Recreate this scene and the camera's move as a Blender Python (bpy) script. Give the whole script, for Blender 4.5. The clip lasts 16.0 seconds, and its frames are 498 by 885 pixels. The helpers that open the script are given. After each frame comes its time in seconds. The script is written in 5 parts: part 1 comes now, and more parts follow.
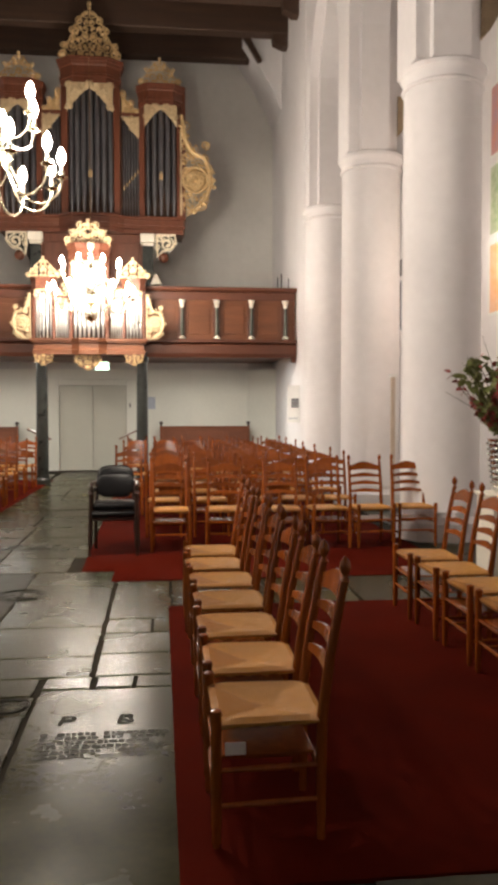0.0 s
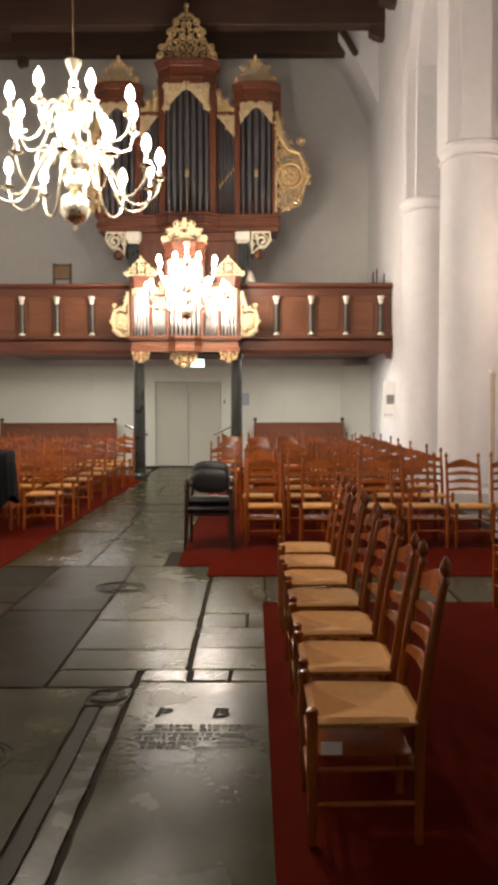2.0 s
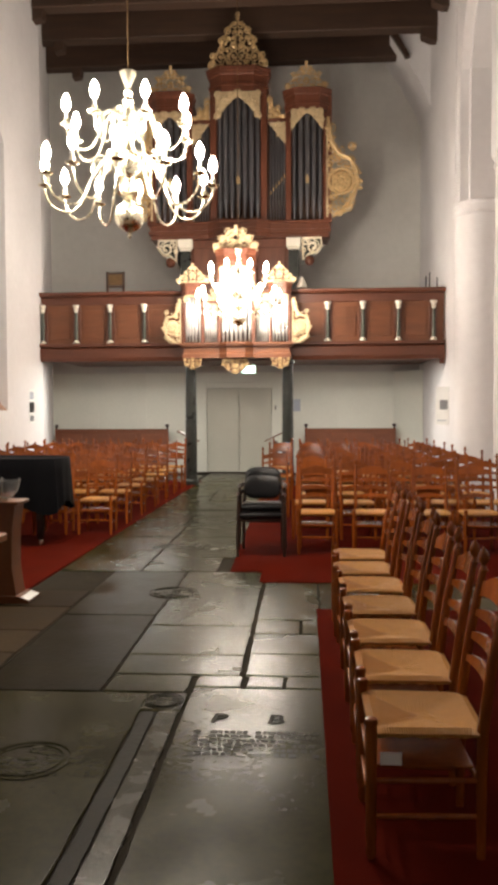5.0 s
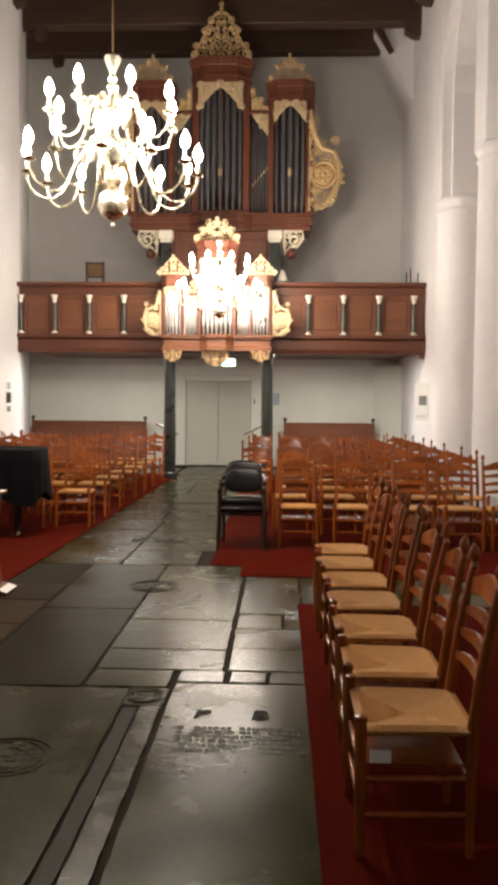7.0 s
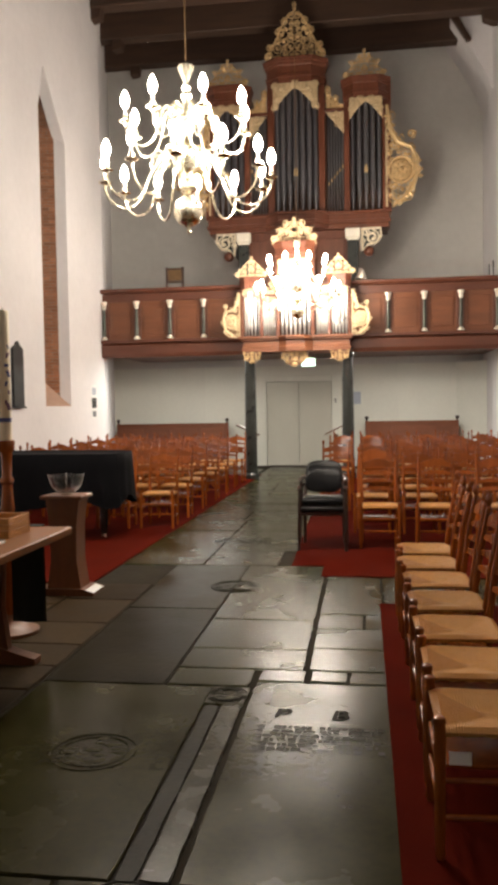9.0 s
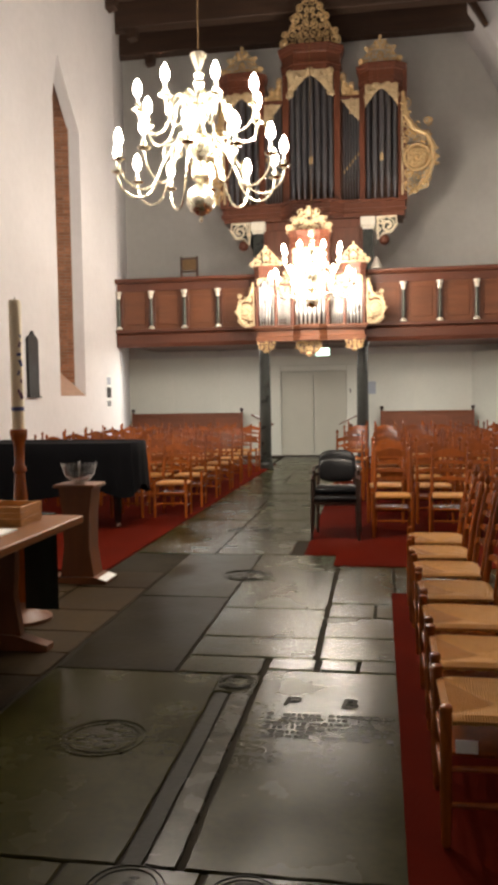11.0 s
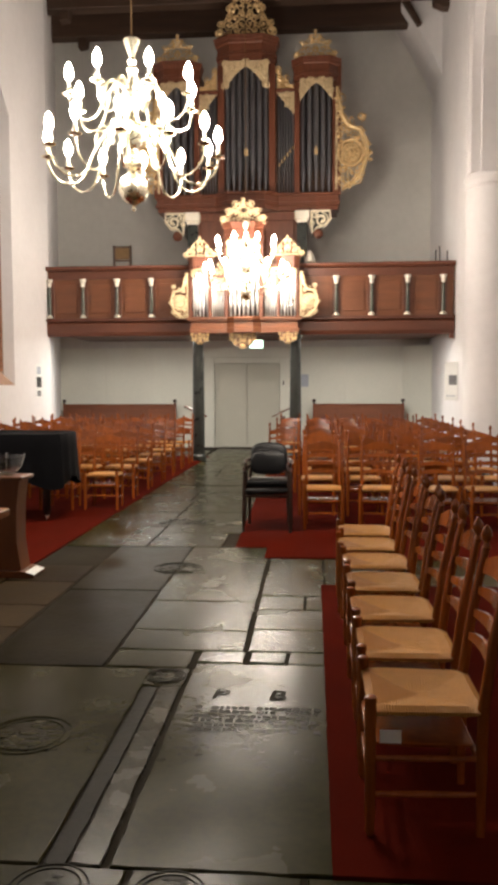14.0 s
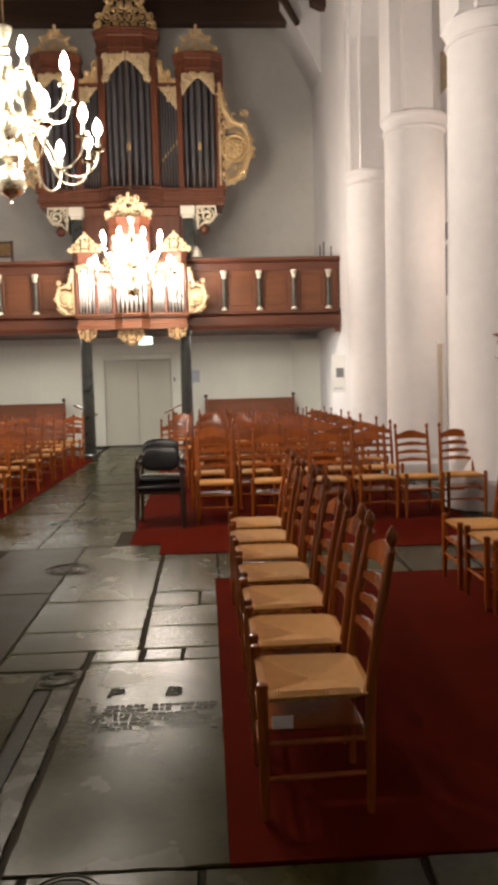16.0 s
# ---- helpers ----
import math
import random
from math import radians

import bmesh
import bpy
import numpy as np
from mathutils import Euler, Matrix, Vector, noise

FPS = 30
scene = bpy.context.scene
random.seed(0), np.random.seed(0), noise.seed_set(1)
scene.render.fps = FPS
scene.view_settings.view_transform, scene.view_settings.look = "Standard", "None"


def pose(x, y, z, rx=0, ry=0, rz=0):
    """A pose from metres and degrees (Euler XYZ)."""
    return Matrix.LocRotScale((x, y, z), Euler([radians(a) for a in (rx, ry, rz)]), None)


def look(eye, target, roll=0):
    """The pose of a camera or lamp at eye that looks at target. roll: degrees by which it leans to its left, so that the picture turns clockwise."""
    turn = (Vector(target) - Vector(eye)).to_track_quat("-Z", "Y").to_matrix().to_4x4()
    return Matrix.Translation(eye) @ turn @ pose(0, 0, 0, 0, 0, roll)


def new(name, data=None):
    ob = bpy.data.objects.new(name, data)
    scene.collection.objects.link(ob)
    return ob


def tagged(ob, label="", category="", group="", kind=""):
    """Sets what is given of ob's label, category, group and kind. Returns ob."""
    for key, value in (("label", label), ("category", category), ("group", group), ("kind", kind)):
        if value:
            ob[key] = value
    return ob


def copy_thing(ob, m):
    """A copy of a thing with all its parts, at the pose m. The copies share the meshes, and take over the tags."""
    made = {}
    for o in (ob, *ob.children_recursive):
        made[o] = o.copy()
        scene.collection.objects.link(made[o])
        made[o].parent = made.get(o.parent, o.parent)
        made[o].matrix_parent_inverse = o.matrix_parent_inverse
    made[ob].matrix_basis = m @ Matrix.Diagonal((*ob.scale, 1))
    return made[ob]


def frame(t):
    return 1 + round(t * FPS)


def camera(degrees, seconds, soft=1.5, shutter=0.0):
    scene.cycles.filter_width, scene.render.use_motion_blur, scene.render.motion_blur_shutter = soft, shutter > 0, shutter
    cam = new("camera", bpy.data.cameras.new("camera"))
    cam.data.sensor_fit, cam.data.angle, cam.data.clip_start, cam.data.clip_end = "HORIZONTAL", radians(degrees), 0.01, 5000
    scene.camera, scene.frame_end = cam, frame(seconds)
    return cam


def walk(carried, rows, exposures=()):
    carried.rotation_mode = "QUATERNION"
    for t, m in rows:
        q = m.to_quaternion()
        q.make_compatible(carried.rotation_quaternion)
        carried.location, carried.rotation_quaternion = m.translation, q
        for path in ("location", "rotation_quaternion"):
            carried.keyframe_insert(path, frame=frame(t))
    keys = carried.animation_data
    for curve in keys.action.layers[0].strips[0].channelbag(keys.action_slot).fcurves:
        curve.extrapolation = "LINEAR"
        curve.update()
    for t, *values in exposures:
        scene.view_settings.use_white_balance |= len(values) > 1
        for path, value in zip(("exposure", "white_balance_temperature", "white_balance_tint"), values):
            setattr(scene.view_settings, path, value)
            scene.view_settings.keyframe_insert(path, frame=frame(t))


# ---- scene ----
cam = camera(34.5, 16.0, soft=4.4)
PATH = [
    (0, (0.063, -0.023, 1.591), (0.282, 1.964, 1.51), -0.1),
    (0.5, (0.056, -0.01, 1.588), (0.213, 1.982, 1.503), -0.0),
    (1, (0.051, -0.01, 1.588), (0.148, 1.986, 1.501), 0.0),
    (1.5, (0.048, -0.014, 1.592), (0.083, 1.984, 1.504), -0.0),
    (2, (0.046, -0.014, 1.596), (0.034, 1.984, 1.506), -0.1),
    (2.5, (0.041, -0.018, 1.598), (-0.007, 1.979, 1.511), -0.1),
    (3, (0.039, -0.016, 1.596), (-0.04, 1.981, 1.516), -0.2),
    (3.5, (0.037, -0.01, 1.595), (-0.074, 1.986, 1.518), -0.3),
    (4, (0.03, -0.017, 1.601), (-0.108, 1.977, 1.527), -0.3),
    (6.5, (-0.018, 0.041, 1.58), (-0.131, 2.036, 1.498), 0.3),
    (7, (-0.037, 0.051, 1.586), (-0.115, 2.047, 1.496), 0.5),
    (7.5, (-0.039, 0.042, 1.595), (-0.106, 2.039, 1.506), 0.3),
    (8, (-0.032, 0.044, 1.598), (-0.127, 2.04, 1.515), -0.4),
    (8.5, (-0.01, 0.036, 1.595), (-0.24, 2.021, 1.512), -0.7),
    (9, (0.005, 0.028, 1.592), (-0.279, 2.006, 1.503), -0.9),
    (9.5, (0.016, 0.022, 1.589), (-0.288, 1.996, 1.493), -1.0),
    (12, (0.041, 0.036, 1.585), (-0.283, 2.005, 1.464), -0.9),
    (12.5, (0.043, 0.032, 1.59), (-0.259, 2.005, 1.464), -0.6),
    (13, (0.047, 0.041, 1.588), (-0.209, 2.021, 1.456), -0.5),
    (13.5, (0.047, 0.038, 1.594), (-0.156, 2.023, 1.461), -0.4),
    (14, (0.051, 0.044, 1.593), (-0.108, 2.033, 1.457), -0.2),
    (14.5, (0.068, 0.031, 1.6), (0.003, 2.025, 1.463), -0.5),
    (15, (0.073, 0.038, 1.595), (0.084, 2.034, 1.459), -0.7),
    (15.5, (0.078, 0.04, 1.585), (0.146, 2.034, 1.445), -1.2),
    (16, (0.087, 0.044, 1.58), (0.19, 2.036, 1.431), -1.5),
]
walk(cam, [(t, look(eye, target, roll)) for t, eye, target, roll in PATH], exposures=[(0, 0.17), (16, 0.17)])

# ---- world, lamps, exposure ----
world = bpy.data.worlds.new("night")
scene.world = world
world.use_nodes = True
world.node_tree.nodes["Background"].inputs[0].default_value = (0.02, 0.025, 0.04, 1)
world.node_tree.nodes["Background"].inputs[1].default_value = 0.3

LAMP_WARM = (1.0, 0.87, 0.73)
CHANDELIERS = [(-1.62, 7.55, 0.0), (-1.25, 15.75, 0.0)]


def point_lamp(name, at, watts, colour, radius):
    data = bpy.data.lights.new(name, "POINT")
    data.energy, data.color, data.shadow_soft_size = watts, colour, radius
    ob = new(name, data)
    ob.location = at
    return ob


def area_lamp(name, m, watts, colour, sx, sy):
    data = bpy.data.lights.new(name, "AREA")
    data.shape, data.size, data.size_y, data.energy, data.color = "RECTANGLE", sx, sy, watts, colour
    ob = new(name, data)
    ob.matrix_world = m
    return ob


for n, (cx, cy, cz) in enumerate(CHANDELIERS):
    watts, ring = (112, 88)[n], (0.80, 0.55)[n]
    for k in range(4):
        a = math.radians(45 + 90 * k)
        point_lamp("candle_light", (cx + ring * math.cos(a), cy + ring * math.sin(a), 4.02), watts, LAMP_WARM, 0.06)
    for k in range(2):
        a = math.radians(22.5 + 180 * k)
        point_lamp("candle_light", (cx + 0.58 * math.cos(a), cy + 0.58 * math.sin(a), 4.50), watts, LAMP_WARM, 0.06)
# added fill lamps, hidden under the gallery, that brighten the panelling
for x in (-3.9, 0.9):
    area_lamp("gallery_fill_light", pose(x, 18.1, 2.78), 82, (1.0, 0.97, 0.88), 2.0, 0.2)
# unseen lamps added to brighten the side aisle and its posters
for y in (11.3, 18.9):
    point_lamp("aisle_light", (4.75, y, 3.9), 46, (1.0, 0.86, 0.72), 0.15)


# ---- materials ----
def mat(name, colour, rough=0.6, metal=0.0, scale=6.0, var=0.25, fine=60.0, bump=0.15, second=None, spread=0.0, stretch=(1, 1, 1), rvar=0.1, coat=0.0, spec=0.5):
    """A surface with broad and fine variation of colour, gloss and relief."""
    m = bpy.data.materials.new(name)
    m.use_nodes = True
    nt = m.node_tree
    N, L = nt.nodes, nt.links
    b = N["Principled BSDF"]
    tc = N.new("ShaderNodeTexCoord")
    mp = N.new("ShaderNodeMapping")
    mp.inputs["Scale"].default_value = stretch
    L.new(tc.outputs["Object"], mp.inputs["Vector"])
    oi = N.new("ShaderNodeObjectInfo")
    off = N.new("ShaderNodeVectorMath")
    off.operation = "ADD"
    mulr = N.new("ShaderNodeMath")
    mulr.operation = "MULTIPLY"
    mulr.inputs[1].default_value = 37.0
    L.new(oi.outputs["Random"], mulr.inputs[0])
    L.new(mp.outputs[0], off.inputs[0])
    L.new(mulr.outputs[0], off.inputs[1])
    n1 = N.new("ShaderNodeTexNoise")
    n1.inputs["Scale"].default_value, n1.inputs["Detail"].default_value = scale, 5
    n2 = N.new("ShaderNodeTexNoise")
    n2.inputs["Scale"].default_value, n2.inputs["Detail"].default_value = fine, 3
    L.new(off.outputs[0], n1.inputs["Vector"])
    L.new(off.outputs[0], n2.inputs["Vector"])
    add = N.new("ShaderNodeMath")
    add.operation = "MULTIPLY_ADD"
    L.new(n2.outputs["Fac"], add.inputs[0])
    add.inputs[1].default_value = 0.45
    L.new(n1.outputs["Fac"], add.inputs[2])
    rng = N.new("ShaderNodeMapRange")
    rng.inputs["From Min"].default_value, rng.inputs["From Max"].default_value = 0.38, 1.05
    L.new(add.outputs[0], rng.inputs["Value"])
    mix = N.new("ShaderNodeMix")
    mix.data_type = "RGBA"
    dark = second or tuple(c * (1 - var) for c in colour)
    light = tuple(min(1, c * (1 + var * 0.6)) for c in colour)
    mix.inputs["A"].default_value, mix.inputs["B"].default_value = (*dark, 1), (*light, 1)
    L.new(rng.outputs[0], mix.inputs["Factor"])
    last = mix.outputs["Result"]
    if spread:
        hs = N.new("ShaderNodeHueSaturation")
        mr = N.new("ShaderNodeMapRange")
        mr.inputs["To Min"].default_value, mr.inputs["To Max"].default_value = 1 - spread, 1 + spread
        L.new(oi.outputs["Random"], mr.inputs["Value"])
        L.new(mr.outputs[0], hs.inputs["Value"])
        L.new(last, hs.inputs["Color"])
        last = hs.outputs[0]
    L.new(last, b.inputs["Base Color"])
    rr = N.new("ShaderNodeMapRange")
    rr.inputs["To Min"].default_value, rr.inputs["To Max"].default_value = max(0.02, rough - rvar), min(1, rough + rvar)
    L.new(n1.outputs["Fac"], rr.inputs["Value"])
    L.new(rr.outputs[0], b.inputs["Roughness"])
    b.inputs["Metallic"].default_value = metal
    b.inputs["Specular IOR Level"].default_value = spec
    b.inputs["Coat Weight"].default_value = coat
    b.inputs["Coat Roughness"].default_value = 0.2
    if bump:
        bp = N.new("ShaderNodeBump")
        bp.inputs["Strength"].default_value, bp.inputs["Distance"].default_value = bump, 0.01
        L.new(add.outputs[0], bp.inputs["Height"])
        L.new(bp.outputs[0], b.inputs["Normal"])
    return m


def glow(name, colour, strength):
    m = bpy.data.materials.new(name)
    m.use_nodes = True
    b = m.node_tree.nodes["Principled BSDF"]
    b.inputs["Base Color"].default_value = (*colour, 1)
    b.inputs["Emission Color"].default_value = (*colour, 1)
    b.inputs["Emission Strength"].default_value = strength
    return m


PLASTER = mat("limewashed_plaster", (0.785, 0.760, 0.765), 0.85, scale=0.6, var=0.10, fine=7, bump=0.13)
PLASTER_GREY = mat("grey_limewash", (0.66, 0.645, 0.61), 0.9, scale=0.5, var=0.13, fine=7, bump=0.3)
PANEL_GREEN = mat("pale_green_paint", (0.74, 0.735, 0.655), 0.55, scale=0.8, var=0.09, fine=14, bump=0.08)
DOOR_PAINT = mat("grey_green_door_paint", (0.52, 0.505, 0.43), 0.5, scale=1.2, var=0.08, fine=20, bump=0.06)
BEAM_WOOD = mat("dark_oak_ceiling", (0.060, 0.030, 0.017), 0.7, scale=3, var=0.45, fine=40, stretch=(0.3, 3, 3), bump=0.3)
CASE_WOOD = mat("mahogany_case", (0.125, 0.040, 0.020), 0.38, scale=3, var=0.4, fine=30, stretch=(3, 3, 0.5), bump=0.08)
GALLERY_WOOD = mat("gallery_oak", (0.175, 0.060, 0.024), 0.42, scale=2.5, var=0.35, fine=26, stretch=(0.5, 3, 3), bump=0.08)
GALLERY_DARK = mat("gallery_oak_dark", (0.115, 0.036, 0.018), 0.45, scale=2.5, var=0.35, fine=26, stretch=(0.5, 3, 3), bump=0.08)
PEW_WOOD = mat("pew_oak", (0.20, 0.062, 0.026), 0.45, scale=2.5, var=0.35, fine=26, stretch=(0.5, 3, 3), bump=0.08, spread=0.1)
CHAIR_WOOD = mat("varnished_beech", (0.262, 0.065, 0.0095), 0.22, scale=4, var=0.35, fine=50, stretch=(4, 4, 0.8), bump=0.06, spread=0.25, spec=0.38, coat=0.06)
TABLE_WOOD = mat("table_oak", (0.215, 0.078, 0.018), 0.42, scale=3, var=0.35, fine=40, stretch=(4, 0.6, 4), bump=0.08, spec=0.2)
STAND_WOOD = mat("stand_oak", (0.135, 0.044, 0.012), 0.4, scale=3, var=0.3, fine=40, stretch=(4, 4, 0.6), bump=0.08)
GOLD = mat("gilding", (0.72, 0.52, 0.27), 0.42, metal=0.6, scale=16, var=0.35, fine=90, bump=0.3)
GILT_CREAM = mat("cream_gilt", (0.78, 0.69, 0.52), 0.5, metal=0.2, scale=16, var=0.35, fine=90, bump=0.3)
GOLD_PALE = mat("pale_gilding", (0.62, 0.48, 0.29), 0.5, metal=0.25, scale=16, var=0.35, fine=90, bump=0.3)
BRASS = mat("polished_brass", (0.96, 0.87, 0.68), 0.26, metal=1.0, scale=9, var=0.15, fine=70, bump=0.03)
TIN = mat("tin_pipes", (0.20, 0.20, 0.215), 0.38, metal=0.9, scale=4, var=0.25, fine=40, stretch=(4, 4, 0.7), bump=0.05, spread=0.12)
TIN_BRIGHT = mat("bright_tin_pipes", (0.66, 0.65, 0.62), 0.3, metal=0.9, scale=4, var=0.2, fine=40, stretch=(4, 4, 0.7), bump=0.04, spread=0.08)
MARBLE_DARK = mat("green_black_marbling", (0.026, 0.030, 0.026), 0.3, scale=7, var=0.6, fine=40, bump=0.03)
COLONNETTE = mat("green_marbled_colonnette", (0.085, 0.095, 0.075), 0.4, scale=14, var=0.6, fine=60, bump=0.05)
CREAM = mat("cream_paint", (0.78, 0.73, 0.62), 0.5, scale=10, var=0.12, fine=60, bump=0.06)
CARPET = mat("red_carpet", (0.080, 0.0066, 0.0024), 0.97, scale=2.2, var=0.3, fine=220, bump=0.5, spec=0.02)
STONE = mat("worn_bluestone", (0.032, 0.0285, 0.0085), 0.25, scale=2.6, var=0.5, fine=26, bump=0.25, spread=0.18, rvar=0.12, spec=0.090)
STONE_DARK = mat("dull_dark_stone", (0.020, 0.0155, 0.0060), 0.34, scale=2.2, var=0.6, fine=26, bump=0.3, spread=0.15, rvar=0.14, spec=0.045)
STONE_GROOVE = mat("worn_groove_stone", (0.016, 0.013, 0.006), 0.42, scale=7, var=0.6, fine=40, bump=0.4, spec=0.045)
STONE_PALE = mat("worn_pale_border_stone", (0.040, 0.036, 0.021), 0.27, scale=6, var=0.45, fine=40, bump=0.3, rvar=0.12, spec=0.12)
STONE_BROWN = mat("worn_brown_stone", (0.038, 0.025, 0.012), 0.55, scale=3.0, var=0.5, fine=24, bump=0.2, spread=0.35, rvar=0.14, spec=0.05)
LETTERING = mat("dark_carved_letters", (0.014, 0.012, 0.007), 0.6, scale=8, var=0.4, fine=50, bump=0.2, spec=0.05)
RELIEF = mat("worn_relief_stone", (0.020, 0.0175, 0.009), 0.44, scale=8, var=0.4, fine=50, bump=0.3, spec=0.075)
MORTAR = mat("dark_joint", (0.027, 0.022, 0.014), 0.9, scale=6, var=0.5, fine=60, bump=0.5, spec=0.1)
BRICK = mat("red_brick", (0.44, 0.205, 0.115), 0.85, scale=12, var=0.3, fine=70, bump=0.3, spread=0.22)
BRICK_JOINT = mat("brick_joint", (0.38, 0.31, 0.25), 0.95, scale=20, var=0.2, fine=80, bump=0.3)
SILL = mat("brick_sill", (0.46, 0.29, 0.21), 0.85, scale=10, var=0.2, fine=60, bump=0.2)
NIGHT_GLASS = mat("night_glass", (0.012, 0.014, 0.018), 0.12, scale=3, var=0.3, fine=20, bump=0.02)
BLACK_CLOTH = mat("black_cloth", (0.005, 0.005, 0.006), 0.8, scale=6, var=0.3, fine=160, bump=0.25, spec=0.06)
BLACK_LACQUER = mat("black_lacquer", (0.010, 0.010, 0.010), 0.2, scale=6, var=0.2, fine=60, bump=0.0)
BLACK_LEATHER = mat("black_leather", (0.007, 0.007, 0.008), 0.36, scale=14, var=0.3, fine=180, bump=0.2, spec=0.25)
DARK_FRAME = mat("dark_brown_frame", (0.030, 0.013, 0.008), 0.35, scale=5, var=0.3, fine=60, bump=0.05)
GREEN_CLOTH = mat("dark_green_cloth", (0.010, 0.016, 0.012), 0.9, scale=8, var=0.3, fine=160, bump=0.2)
WAX = mat("ivory_wax", (0.78, 0.69, 0.50), 0.5, scale=6, var=0.08, fine=40, bump=0.03)
BLUE_PRINT = mat("blue_print", (0.07, 0.08, 0.20), 0.6, scale=20, var=0.3, fine=60, bump=0.0)
PURPLE_PRINT = mat("purple_print", (0.16, 0.07, 0.12), 0.6, scale=20, var=0.3, fine=60, bump=0.0)
PAPER = mat("white_paper", (0.80, 0.80, 0.78), 0.8, scale=8, var=0.05, fine=60, bump=0.0)
PAPER_GREY = mat("printed_grey", (0.22, 0.22, 0.23), 0.8, scale=30, var=0.5, fine=120, bump=0.0)
PAPER_BLUE = mat("bluish_paper", (0.42, 0.45, 0.52), 0.8, scale=8, var=0.1, fine=60, bump=0.0)
SLATE = mat("black_board", (0.012, 0.011, 0.011), 0.45, scale=6, var=0.3, fine=60, bump=0.05)
SANDSTONE = mat("brown_sandstone", (0.30, 0.22, 0.14), 0.85, scale=7, var=0.35, fine=50, bump=0.4)
SILVER = mat("hammered_silver", (0.75, 0.74, 0.72), 0.22, metal=1.0, scale=14, var=0.2, fine=60, bump=0.05)
LEAF_GREEN = mat("green_leaf", (0.16, 0.185, 0.050), 0.55, scale=9, var=0.4, fine=60, bump=0.1, spread=0.3)
LEAF_RED = mat("red_leaf", (0.24, 0.030, 0.022), 0.5, scale=9, var=0.5, fine=60, bump=0.1, spread=0.4)
BASKET = mat("peeled_willow", (0.46, 0.205, 0.045), 0.55, scale=14, var=0.4, fine=90, stretch=(1, 1, 6), bump=0.4)
TWIG = mat("brown_twig", (0.06, 0.035, 0.02), 0.8, scale=12, var=0.3, fine=80, bump=0.2)
BEIGE_POST = mat("beige_post", (0.55, 0.45, 0.36), 0.7, scale=5, var=0.2, fine=50, bump=0.1)
BULB = glow("lit_bulb", (1.0, 0.92, 0.80), 90)
CANDLE_TUBE = mat("candle_sleeve", (0.85, 0.80, 0.70), 0.4, scale=9, var=0.06, fine=50, bump=0.0)
EXIT_GREEN = glow("exit_sign_light", (0.66, 1.0, 0.80), 3.0)
# glow of the fill fixtures added under the gallery
FILL_GLOW = glow("fill_fixture_glow", (0.95, 1.0, 0.88), 4.0)
BRONZE = mat("dark_bronze", (0.19, 0.12, 0.06), 0.35, metal=0.8, scale=9, var=0.3, fine=60, bump=0.05)
POSTERS = [mat("poster_orange", (0.62, 0.26, 0.10), 0.6, scale=5, var=0.5, fine=14, second=(0.75, 0.55, 0.40), bump=0.0),
           mat("poster_green", (0.20, 0.30, 0.13), 0.6, scale=9, var=0.5, fine=20, second=(0.62, 0.64, 0.52), bump=0.0),
           mat("poster_rust", (0.55, 0.23, 0.14), 0.6, scale=4, var=0.5, fine=14, second=(0.40, 0.30, 0.42), bump=0.0)]


